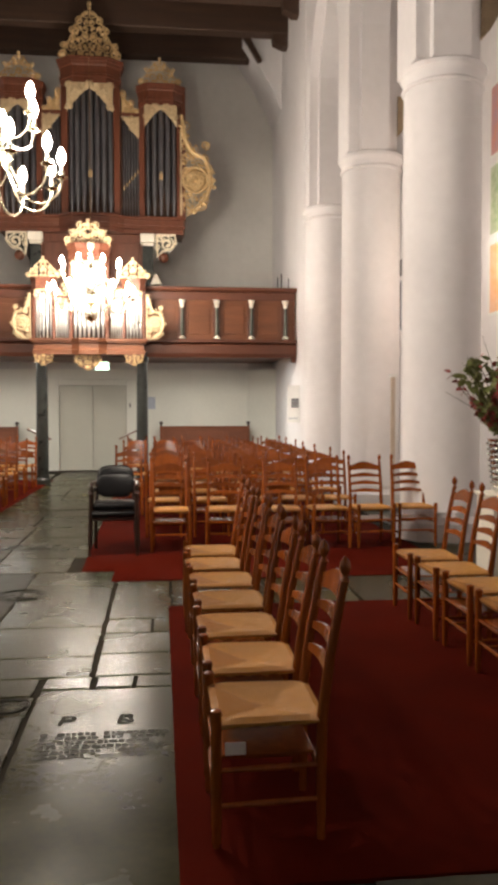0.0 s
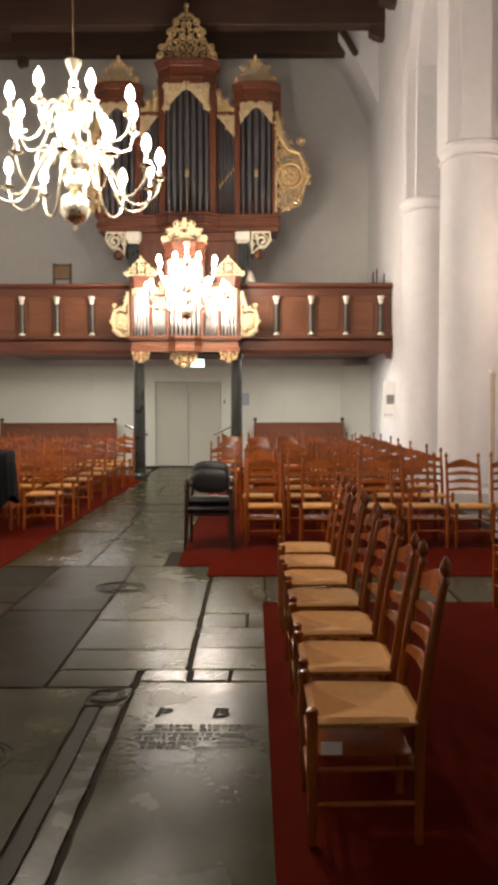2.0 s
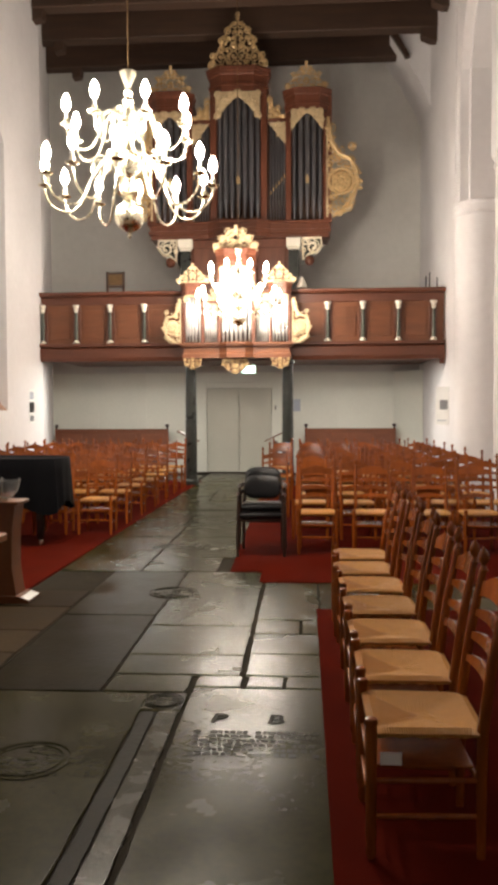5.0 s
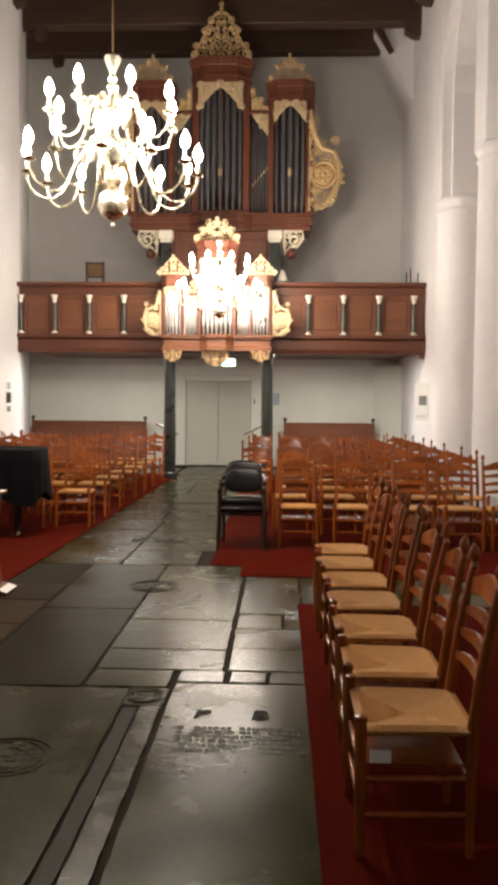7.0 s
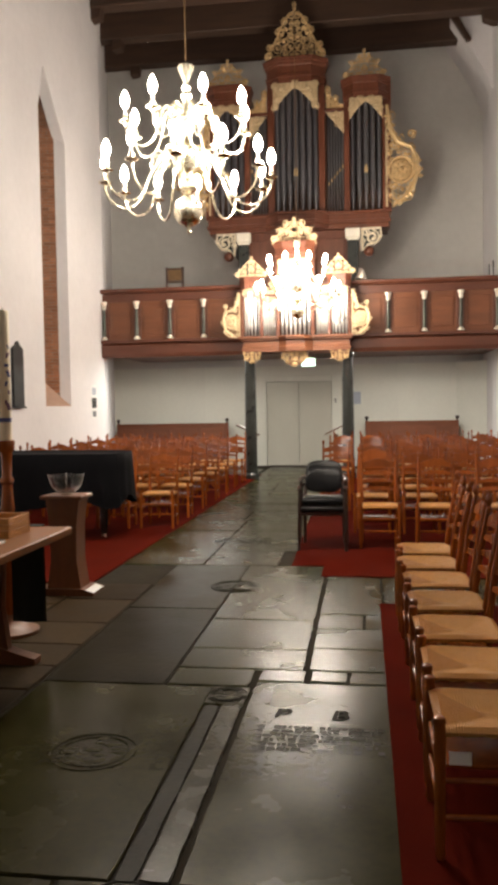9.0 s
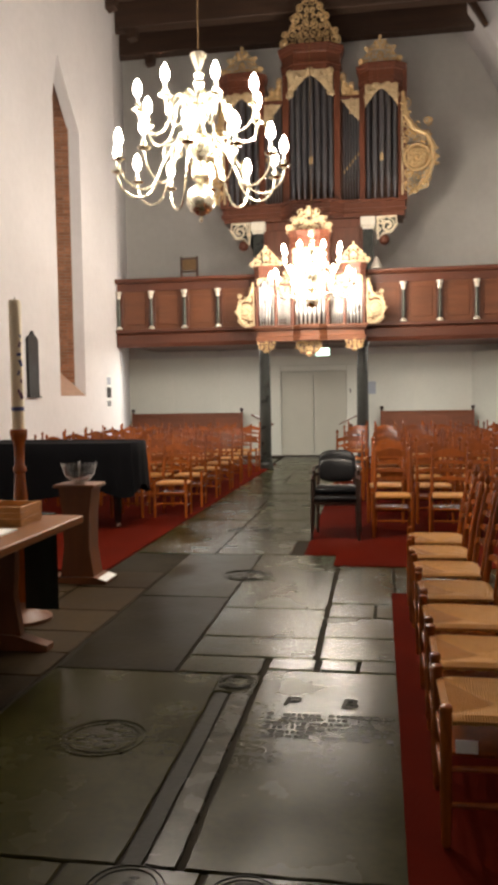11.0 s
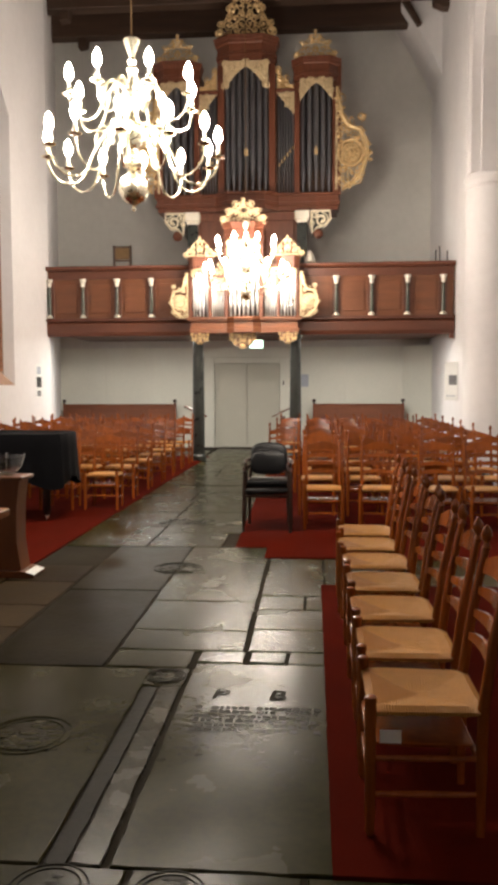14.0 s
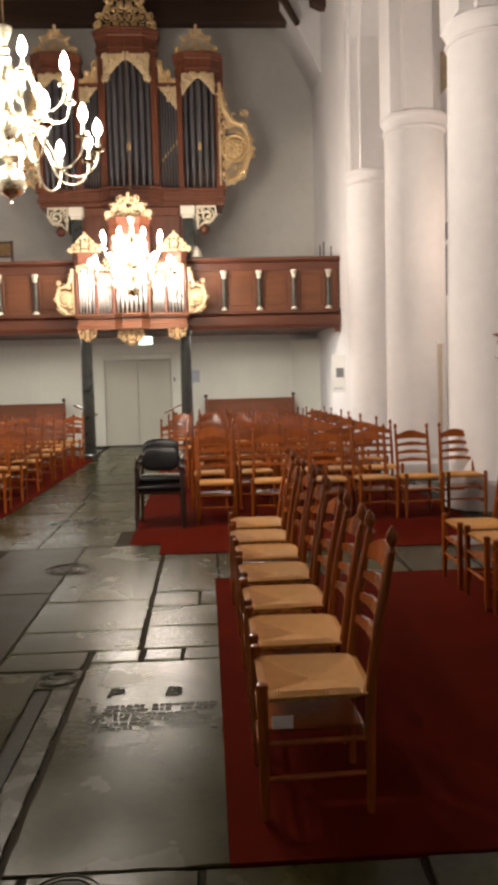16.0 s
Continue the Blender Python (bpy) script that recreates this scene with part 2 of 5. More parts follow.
def rush_material():
    """Woven rush: strands run along the rail of each quarter of the seat."""
    m = bpy.data.materials.new("woven_rush")
    m.use_nodes = True
    nt = m.node_tree
    N, L = nt.nodes, nt.links
    b = N["Principled BSDF"]
    tc = N.new("ShaderNodeTexCoord")
    sp = N.new("ShaderNodeSeparateXYZ")
    L.new(tc.outputs["Object"], sp.inputs[0])

    def op(kind, a, c=None):
        n = N.new("ShaderNodeMath")
        n.operation = kind
        L.new(a, n.inputs[0])
        if c is not None:
            if isinstance(c, float):
                n.inputs[1].default_value = c
            else:
                L.new(c, n.inputs[1])
        return n.outputs[0]

    ax, ay = op("ABSOLUTE", sp.outputs[0]), op("ABSOLUTE", sp.outputs[1])
    side = op("GREATER_THAN", ax, ay)
    wob = N.new("ShaderNodeTexNoise")
    wob.inputs["Scale"].default_value = 22
    L.new(tc.outputs["Object"], wob.inputs["Vector"])
    jit = op("MULTIPLY", wob.outputs["Fac"], 0.022)
    mx = N.new("ShaderNodeMix")
    L.new(side, mx.inputs["Factor"])
    L.new(sp.outputs[0], mx.inputs["A"])
    L.new(sp.outputs[1], mx.inputs["B"])
    pos = op("ADD", mx.outputs["Result"], jit)
    strand = op("SINE", op("MULTIPLY", pos, 760.0))
    n1 = N.new("ShaderNodeTexNoise")
    n1.inputs["Scale"].default_value, n1.inputs["Detail"].default_value = 26, 4
    L.new(tc.outputs["Object"], n1.inputs["Vector"])
    ramp = N.new("ShaderNodeMapRange")
    ramp.inputs["From Min"].default_value, ramp.inputs["From Max"].default_value = -2.3, 2.1
    L.new(op("ADD", strand, op("MULTIPLY", n1.outputs["Fac"], 1.2)), ramp.inputs["Value"])
    mix = N.new("ShaderNodeMix")
    mix.data_type = "RGBA"
    mix.inputs["A"].default_value, mix.inputs["B"].default_value = (0.31, 0.115, 0.017, 1), (0.84, 0.405, 0.085, 1)
    L.new(ramp.outputs[0], mix.inputs["Factor"])
    oi = N.new("ShaderNodeObjectInfo")
    hs = N.new("ShaderNodeHueSaturation")
    mr = N.new("ShaderNodeMapRange")
    mr.inputs["To Min"].default_value, mr.inputs["To Max"].default_value = 0.82, 1.15
    L.new(oi.outputs["Random"], mr.inputs["Value"])
    L.new(mr.outputs[0], hs.inputs["Value"])
    # the front quarter is tinted darker, for the shading its strand direction gives
    front = op("LESS_THAN", sp.outputs[1], 0.0)
    keep = op("SUBTRACT", front, op("MULTIPLY", front, side))
    front_shade = N.new("ShaderNodeMix")
    front_shade.data_type = "RGBA"
    front_shade.inputs["B"].default_value = (0.40, 0.145, 0.020, 1)
    L.new(op("MULTIPLY", keep, 0.62), front_shade.inputs["Factor"])
    L.new(mix.outputs["Result"], front_shade.inputs["A"])
    L.new(front_shade.outputs["Result"], hs.inputs["Color"])
    L.new(hs.outputs[0], b.inputs["Base Color"])
    b.inputs["Roughness"].default_value = 0.5
    b.inputs["Specular IOR Level"].default_value = 0.25
    bp = N.new("ShaderNodeBump")
    bp.inputs["Strength"].default_value, bp.inputs["Distance"].default_value = 0.65, 0.010
    L.new(strand, bp.inputs["Height"])
    L.new(bp.outputs[0], b.inputs["Normal"])
    return m


RUSH = rush_material()


def glass_material():
    m = bpy.data.materials.new("clear_glass")
    m.use_nodes = True
    b = m.node_tree.nodes["Principled BSDF"]
    b.inputs["Transmission Weight"].default_value = 1.0
    b.inputs["Roughness"].default_value = 0.02
    b.inputs["IOR"].default_value = 1.45
    return m


GLASS = glass_material()


# ---- mesh helpers ----
def thing(name, at=(0, 0, 0), label="", category="", group="", kind="", turn=0):
    ob = new(name)
    ob.empty_display_size = 0.1
    ob.matrix_basis = pose(*at, 0, 0, turn)
    return tagged(ob, label, category, group, kind)


def mesh_of(name, bm, material, smooth=False):
    bmesh.ops.recalc_face_normals(bm, faces=bm.faces)
    me = bpy.data.meshes.new(name)
    bm.to_mesh(me)
    bm.free()
    me.materials.append(material)
    if smooth:
        me.polygons.foreach_set("use_smooth", [True] * len(me.polygons))
        me.set_sharp_from_angle(angle=radians(38))
    return me


def part(name, bm, material, parent=None, label="", smooth=False, at=None, kind=""):
    ob = new(name, mesh_of(name, bm, material, smooth))
    ob.parent = parent
    if at:
        ob.location = at
    return tagged(ob, label, kind=kind)


def piece(name, me, parent, m):
    ob = new(name, me)
    ob.parent = parent
    ob.matrix_basis = m
    return ob


def box(x0, x1, y0, y1, z0, z1, bevel=0.0, bm=None):
    b = bmesh.new()
    bmesh.ops.create_cube(b, size=1, matrix=Matrix.Translation(((x0 + x1) / 2, (y0 + y1) / 2, (z0 + z1) / 2)) @ Matrix.Diagonal((x1 - x0, y1 - y0, z1 - z0, 1)))
    if bevel:
        bmesh.ops.bevel(b, geom=list(b.edges), offset=bevel, segments=1, affect="EDGES", profile=0.5)
    return join(bm, b)


def join(bm, b):
    if bm is None:
        return b
    me = bpy.data.meshes.new("scratch")
    b.to_mesh(me)
    b.free()
    bm.from_mesh(me)
    bpy.data.meshes.remove(me)
    return bm


def lathe(profile, seg=16, at=(0, 0, 0), bm=None, stretch=(1, 1)):
    bm = bm or bmesh.new()
    rings = []
    for r, z in profile:
        rings.append([bm.verts.new((at[0] + r * stretch[0] * math.cos(2 * math.pi * k / seg), at[1] + r * stretch[1] * math.sin(2 * math.pi * k / seg), at[2] + z)) for k in range(seg)])
    for a, b in zip(rings, rings[1:]):
        for k in range(seg):
            bm.faces.new((a[k], a[(k + 1) % seg], b[(k + 1) % seg], b[k]))
    bm.faces.new(rings[0][::-1])
    bm.faces.new(rings[-1])
    return bm


def tube(points, radius, seg=6, bm=None):
    """A round bar along points; radius is one number or one for each point."""
    bm = bm or bmesh.new()
    pts = [Vector(p) for p in points]
    rad = radius if isinstance(radius, (list, tuple)) else [radius] * len(pts)
    rings, side = [], None
    for k, p in enumerate(pts):
        d = (pts[min(k + 1, len(pts) - 1)] - pts[max(k - 1, 0)]).normalized()
        if side is None:
            side = d.orthogonal().normalized()
        side = (side - d * side.dot(d)).normalized()
        up = d.cross(side)
        rings.append([bm.verts.new(p + rad[k] * (math.cos(2 * math.pi * j / seg) * side + math.sin(2 * math.pi * j / seg) * up)) for j in range(seg)])
    for a, b in zip(rings, rings[1:]):
        for j in range(seg):
            bm.faces.new((a[j], a[(j + 1) % seg], b[(j + 1) % seg], b[j]))
    bm.faces.new(rings[0][::-1])
    bm.faces.new(rings[-1])
    return bm


def prism(poly, y0, y1, bm=None, axis="y"):
    """A polygon of (x, z) drawn out along y; or of (y, z) along x; or of (x, y) along z."""
    bm = bm or bmesh.new()
    put = {"y": lambda a, b, c: (a, c, b), "x": lambda a, b, c: (c, a, b), "z": lambda a, b, c: (a, b, c)}[axis]
    lo = [bm.verts.new(put(a, b, y0)) for a, b in poly]
    hi = [bm.verts.new(put(a, b, y1)) for a, b in poly]
    bm.faces.new(lo)
    bm.faces.new(hi[::-1])
    for k in range(len(poly)):
        j = (k + 1) % len(poly)
        bm.faces.new((lo[k], hi[k], hi[j], lo[j]))
    return bm


def ball(at, r, bm=None, sub=1, squash=(1, 1, 1)):
    b = bmesh.new()
    bmesh.ops.create_icosphere(b, subdivisions=sub, radius=1, matrix=Matrix.Translation(at) @ Matrix.Diagonal((r * squash[0], r * squash[1], r * squash[2], 1)))
    return join(bm, b)


def scroll(bm, cx, cz, r, turns, start, way, thick, y):
    pts, rad = [], []
    n = 13
    for k in range(n):
        u = k / (n - 1)
        a = start + way * turns * 2 * math.pi * u
        q = r * (1 - 0.78 * u)
        pts.append((cx + q * math.cos(a), y - 0.25 * r * u, cz + q * math.sin(a)))
        rad.append(thick * (0.55 + 0.9 * u))
    tube(pts, rad, 5, bm)


def carving(inside, x0, x1, z0, z1, size, seed, y=0.0, mirror=True, back=True, thick=0.16):
    """Openwork of acanthus scrolls that fills the outline inside(x, z); mirrored about x = 0."""
    rnd = random.Random(seed)
    bm = bmesh.new()
    nx, nz = max(1, round((x1 - x0) / (size * 1.15))), max(1, round((z1 - z0) / (size * 1.15)))
    for i in range(nx):
        for j in range(nz):
            cx = x0 + (i + 0.5 + rnd.uniform(-0.3, 0.3)) * (x1 - x0) / nx
            cz = z0 + (j + 0.5 + rnd.uniform(-0.3, 0.3)) * (z1 - z0) / nz
            if not inside(cx, cz):
                continue
            r = size * rnd.uniform(0.55, 0.8)
            a, w, t = rnd.uniform(0, 6.28), rnd.choice((-1, 1)), rnd.uniform(0.9, 1.5)
            for s in ((1, -1) if mirror else (1,)):
                scroll(bm, s * cx, cz, r, t, a if s > 0 else math.pi - a, w * s, size * thick, y)
                ball((s * cx, y - 0.35 * r, cz), size * 0.2, bm, 1, (1, 0.7, 1))
                lx, lz = cx + r * 0.9 * math.cos(a), cz + r * 0.9 * math.sin(a)
                ball((s * lx, y, lz), size * 0.3, bm, 1, (1.0, 0.4, 0.6))
    return bm


def frange(a, b, n):
    return [a + (b - a) * k / (n - 1) for k in range(n)]


# ---- the church: floor, walls, arcade, ceiling ----
X_LEFT, X_RIGHT, Y_END, Y_BACK, Z_TOP = -5.80, 3.06, 21.33, -7.0, 11.0
X_AISLE, CARPET_X = 5.2, 0.118

floor = part("floor", box(X_LEFT - 1.4, X_AISLE + 0.3, Y_BACK - 0.3, Y_END + 0.3, -0.20, -0.012), MORTAR)
tagged(floor, "worn dark bluestone grave slabs with dark joints", "floor", kind="structure")

carpet_specs = [
    ("carpet_front", [(CARPET_X, 2.57), (3.0, 2.57), (3.0, 6.45), (CARPET_X, 6.45)]),
    ("carpet_right", [(-0.72, 7.95), (-0.40, 7.95), (-0.40, 7.46), (3.0, 7.46), (3.0, 18.6), (-0.86, 18.6)]),
    ("carpet_left", [(-5.7, 7.05), (-2.48, 7.05), (-2.36, 18.6), (-5.7, 18.6)]),
]
for name, poly in carpet_specs:
    c = part(name, prism(poly, -0.011, 0.006, axis="z"), CARPET)
    tagged(c, "plain red carpet laid on the stone floor", "carpet", kind="structure")

wall_north = part("wall_north", box(-7.4, X_RIGHT + 0.2, Y_END, Y_END + 0.5, -0.1, Z_TOP + 0.3), PLASTER_GREY)
tagged(wall_north, "grey limewashed end wall behind the organ", "wall", kind="structure")

# pale panelling under the gallery, in boards, with the double door in it
panelling = thing("panelling", (0, Y_END, 0), "pale green painted panelling beneath the organ gallery", "panelling", kind="structure")
for a, b in ((-7.2, -5.5), (-5.498, -4.2), (-4.198, -2.86), (-0.53, 0.9), (0.902, 2.37)):
    part("panel", box(a, b, -0.045, -0.004, 0.0, 2.66, 0.001), PANEL_GREEN, panelling)
part("return_panel", prism([(2.374, -0.045), (3.055, -0.62), (3.055, -0.004), (2.374, -0.004)], 0.0, 2.66, axis="z"), PANEL_GREEN, panelling, "angled panel closing the corner")
part("lintel_panel", box(-2.854, -0.536, -0.045, -0.004, 2.40, 2.66, 0.004), PANEL_GREEN, panelling)

door_1 = thing("door_1", (-1.69, Y_END, 0), "closed grey-green painted double door", "door", kind="structure")
for s in (-1, 1):
    leaf = part("door_leaf", box(min(0.006 * s, 0.86 * s), max(0.006 * s, 0.86 * s), -0.06, -0.01, 0.02, 2.24, 0.006), DOOR_PAINT, door_1)
    part("door_frame", box(min(0.87 * s, 1.14 * s), max(0.87 * s, 1.14 * s), -0.10, -0.004, 0.0, 2.40, 0.008), PANEL_GREEN, door_1)
part("door_head", box(-0.869, 0.869, -0.10, -0.004, 2.25, 2.398, 0.008), PANEL_GREEN, door_1)
part("door_handle", lathe([(0.012, -0.06), (0.016, 0), (0.012, 0.06)], 8, (0.96, -0.12, 1.72)), DARK_FRAME, door_1, "small dark handle")
part("door_sill", box(-1.14, 1.14, -0.30, -0.104, 0.0, 0.02, 0.004), DARK_FRAME, door_1)

# left wall with its splayed window
WY0, WY1, WZ0, WZ1 = 14.17, 15.46, 1.66, 8.0


def wall_strip(x, y0, y1, z0, z1, thick, bm):
    return box(x - thick, x, y0, y1, z0, z1, 0, bm)


bm = bmesh.new()
wall_strip(X_LEFT, Y_BACK, WY0, -0.1, Z_TOP + 0.3, 0.8, bm)
wall_strip(X_LEFT, WY1, 17.62, -0.1, Z_TOP + 0.3, 0.8, bm)
wall_strip(X_LEFT, WY0, WY1, -0.1, WZ0, 0.8, bm)
ys = frange(WY0, WY1, 25)


def window_head(y):
    tip = WY0 + 0.30
    if y < tip:
        return WZ1 - 0.9 * ((tip - y) / 0.30) ** 1.2
    return WZ1 - 1.15 * ((y - tip) / (WY1 - tip)) ** 0.85


for a, b in zip(ys, ys[1:]):
    prism([(a, window_head(a)), (b, window_head(b)), (b, Z_TOP + 0.3), (a, Z_TOP + 0.3)], X_LEFT - 0.22, X_LEFT, bm, axis="x")
box(X_LEFT - 0.8, X_LEFT - 0.22, WY0, WY1, WZ1 + 0.7, Z_TOP + 0.3, 0, bm)
bmesh.ops.remove_doubles(bm, verts=bm.verts, dist=0.0005)
wall_west = part("wall_west", bm, PLASTER)
tagged(wall_west, "white limewashed wall with a tall pointed window", "wall", kind="structure")
splay = part("wall_splay", prism([(X_LEFT, 17.62), (-6.75, Y_END), (-7.4, Y_END), (-6.6, 17.62)], -0.1, Z_TOP + 0.3, axis="z"), PLASTER)
tagged(splay, "white limewashed wall running behind the gallery", "wall", kind="structure")

window_1 = thing("window_1", (0, 0, 0), "tall pointed window with red brick jamb, dark at night", "window", kind="structure")
part("pane", box(X_LEFT - 0.70, X_LEFT - 0.66, WY0 - 0.05, WY1 + 0.05, WZ0 - 0.05, WZ1 + 0.7), NIGHT_GLASS, window_1, "dark window glass")
part("sloping_sill", prism([(X_LEFT - 0.66, WZ0 + 0.66), (X_LEFT - 0.004, WZ0 + 0.012), (X_LEFT - 0.004, WZ0 - 0.03), (X_LEFT - 0.66, WZ0 - 0.03)], WY0 + 0.004, WY1 - 0.004), SILL, window_1, "sloping brick sill")
JX0, JY0, JX1, JY1 = X_LEFT - 0.20, WY1 - 0.07, X_LEFT - 0.66, WY1 - 0.185  # brick jamb behind the plastered splay
part("brick_core", prism([(JX0, JY0 + 0.004), (JX1, JY1 + 0.004), (JX1, WY1 - 0.002), (JX0, WY1 - 0.002)], WZ0 + 0.05, WZ1 + 0.7, axis="z"), BRICK_JOINT, window_1)
part("reveal", prism([(JX0 + 0.002, JY0), (X_LEFT - 0.001, WY1 - 0.002), (JX0 + 0.002, WY1 - 0.002)], WZ0, WZ1 + 0.7, axis="z"), PLASTER, window_1, "white plastered splay")

# arcade wall on pointed arches
COL_X, COL_R, COL_Y = 3.547, 0.485, (9.71, 13.11, 16.51)
BAY = 3.40


def arch(d, a, spring, rise):
    """Height of a pointed arch of half span a at d from its middle."""
    if d >= a:
        return spring
    big = (a * a + rise * rise) / (2 * a)
    return spring + math.sqrt(max(0.0, big * big - (big - a + d) ** 2))


def arcade_order(x0, x1, a, rise):
    """One order of the arcade: a wall on piers, with its arch soffits, as one skin."""
    line = [(Y_BACK, 5.74)]
    mids = sorted(COL_Y[-1] - BAY / 2 - BAY * k for k in range(7))
    for m in mids:
        if m - a < Y_BACK + 0.05:
            continue
        line += [(m - a, 5.74)]
        line += [(m + a * u, arch(abs(a * u), a, 7.70, rise)) for u in (-1, -0.95, -0.88, -0.78, -0.66, -0.53, -0.4, -0.27, -0.13, 0, 0.13, 0.27, 0.4, 0.53, 0.66, 0.78, 0.88, 0.95, 1)]
        line += [(m + a, 5.74)]
    line.append((COL_Y[-1], 5.74))
    bm = bmesh.new()
    top = Z_TOP + 0.3
    low = [[bm.verts.new((x, y, z)) for y, z in line] for x in (x0, x1)]
    high = [[bm.verts.new((x, y, top)) for y, z in line] for x in (x0, x1)]
    for k in range(len(line) - 1):
        bm.faces.new((low[0][k], low[0][k + 1], low[1][k + 1], low[1][k]))
        if abs(line[k + 1][0] - line[k][0]) > 1e-6:
            bm.faces.new((low[0][k], low[0][k + 1], high[0][k + 1], high[0][k]))
            bm.faces.new((low[1][k], low[1][k + 1], high[1][k + 1], high[1][k]))
    return bm


wall_arcade = part("wall_arcade", arcade_order(X_RIGHT + 0.02, X_RIGHT + 0.20, 1.33, 2.07), PLASTER)
tagged(wall_arcade, "white limewashed nave wall carried on pointed arches", "wall", kind="structure")
part("arch_order", arcade_order(X_RIGHT + 0.2, X_RIGHT + 0.66, 1.22, 1.95), PLASTER, wall_arcade)
part("arch_order", arcade_order(X_RIGHT + 0.66, X_RIGHT + 0.84, 1.40, 2.15), PLASTER, wall_arcade)
wall_east = part("wall_east", box(X_RIGHT, X_RIGHT + 0.84, COL_Y[-1], Y_END, -0.1, Z_TOP + 0.3), PLASTER)
tagged(wall_east, "white limewashed wall at the end of the arcade", "wall", kind="structure")

column = thing("column", (COL_X, COL_Y[0], 0), "round white limewashed stone column", "column", "columns of the arcade", "structure")
part("plinth", lathe([(COL_R + 0.12, 0), (COL_R + 0.12, 0.22), (COL_R + 0.05, 0.30), (COL_R + 0.05, 0.36)], 8), PLASTER, column)
part("shaft", lathe([(COL_R + 0.03, 0.36), (COL_R, 0.42), (COL_R - 0.005, 3.0), (COL_R - 0.012, 5.47)], 40), PLASTER, column, smooth=True)
part("capital", lathe([(COL_R - 0.012, 5.47), (COL_R + 0.012, 5.48), (COL_R + 0.022, 5.50), (COL_R + 0.012, 5.52), (COL_R - 0.004, 5.53), (COL_R + 0.0, 5.58), (COL_R + 0.022, 5.645), (COL_R + 0.042, 5.66), (COL_R + 0.044, 5.715), (COL_R + 0.01, 5.74)], 32), PLASTER, column, smooth=True)
for y in (*COL_Y[1:], *[COL_Y[0] - BAY * k for k in (1, 2, 3, 4)]):
    copy_thing(column, pose(COL_X, y, 0))

wall_aisle = part("wall_aisle", box(X_AISLE, X_AISLE + 0.4, Y_BACK, Y_END, -0.1, 9.0), PLASTER)
tagged(wall_aisle, "white outer wall of the side aisle", "wall", kind="structure")
tagged(part("wall_aisle_end", box(X_RIGHT + 0.84, X_AISLE + 0.4, Y_END, Y_END + 0.4, -0.1, 9.0), PLASTER), "white end wall of the side aisle", "wall", kind="structure")
tagged(part("wall_south", box(X_LEFT - 0.8, X_AISLE + 0.4, Y_BACK - 0.4, Y_BACK, -0.1, Z_TOP + 0.3), PLASTER), "plain white wall closing the nave", "wall", kind="structure")

bm = bmesh.new()
for k in range(40):
    y = Y_BACK + k * (Y_END - Y_BACK + 0.4) / 40
    box(X_LEFT - 1.4, X_RIGHT + 0.1, y + 0.004, y + (Y_END - Y_BACK + 0.4) / 40 - 0.004, Z_TOP, Z_TOP + 0.05, 0, bm)
box(X_LEFT - 1.4, X_RIGHT + 0.1, Y_BACK, Y_END + 0.3, Z_TOP + 0.06, Z_TOP + 0.1, 0, bm)
tagged(part("ceiling", bm, BEAM_WOOD), "dark boarded oak ceiling", "ceiling", kind="structure")
tagged(part("ceiling_aisle", box(X_RIGHT + 0.84, X_AISLE + 0.4, Y_BACK, Y_END, 8.6, 8.8), BEAM_WOOD), "dark boarded ceiling of the side aisle", "ceiling", kind="structure")

haunch = part("wall_haunch", prism([(X_RIGHT + 0.01, 8.9), (X_RIGHT + 0.01, Z_TOP + 0.1), (2.14, Z_TOP + 0.1), (2.14, 10.58), (2.48, 10.06), (2.86, 9.4)], 19.75, Y_END + 0.1), PLASTER)
tagged(haunch, "white plastered haunch under the ceiling in the corner", "wall", kind="structure")
part("brace", prism([(1.98, 10.80), (2.12, 10.86), (2.56, 10.06), (2.47, 10.02)], 19.60, 19.748), BEAM_WOOD, haunch, "dark oak brace")

beam = thing("ceiling_beam", (0, 17.35, 0), "heavy dark oak ceiling beam with shaped ends", "beam", "beams of the nave ceiling", "structure")
part("beam_body", box(X_LEFT - 1.0, X_RIGHT + 0.02, -0.17, 0.17, 10.30, 10.98, 0.02), BEAM_WOOD, beam)
part("corbel_piece", prism([(X_RIGHT + 0.02, 10.30), (X_RIGHT - 0.36, 10.30), (X_RIGHT - 0.34, 10.12), (X_RIGHT - 0.12, 10.02), (X_RIGHT + 0.02, 10.02)], -0.13, 0.13), BEAM_WOOD, beam)
part("corbel_piece", prism([(X_LEFT - 0.0, 10.30), (X_LEFT + 0.24, 10.30), (X_LEFT + 0.20, 10.10), (X_LEFT - 0.0, 10.06)], -0.13, 0.13), BEAM_WOOD, beam)
for y in (18.88, 20.35, 14.4, 11.4, 8.4, 5.4, 2.4, -0.6, -3.6):
    copy_thing(beam, pose(0, y, 0))


# ---- organ gallery ----
GY = 17.50  # front of the parapet
gallery = thing("organ_gallery", (0, GY, 0), "brown oak organ gallery with panelled parapet and marbled colonnettes", "gallery", kind="structure")
part("parapet", box(-5.795, 3.03, 0.06, 0.16, 2.98, 4.16, 0.01), GALLERY_WOOD, gallery)
part("deck", box(-5.9, 3.055, 0.165, Y_END - GY - 0.06, 2.84, 2.97, 0.005), GALLERY_DARK, gallery)
part("cornice", prism([(0.10, 2.735), (-0.02, 2.735), (-0.05, 2.82), (-0.05, 3.0), (-0.02, 3.04), (-0.10, 3.06), (-0.10, 3.12), (0.10, 3.14)], -5.795, 3.035, axis="x"), GALLERY_DARK, gallery)
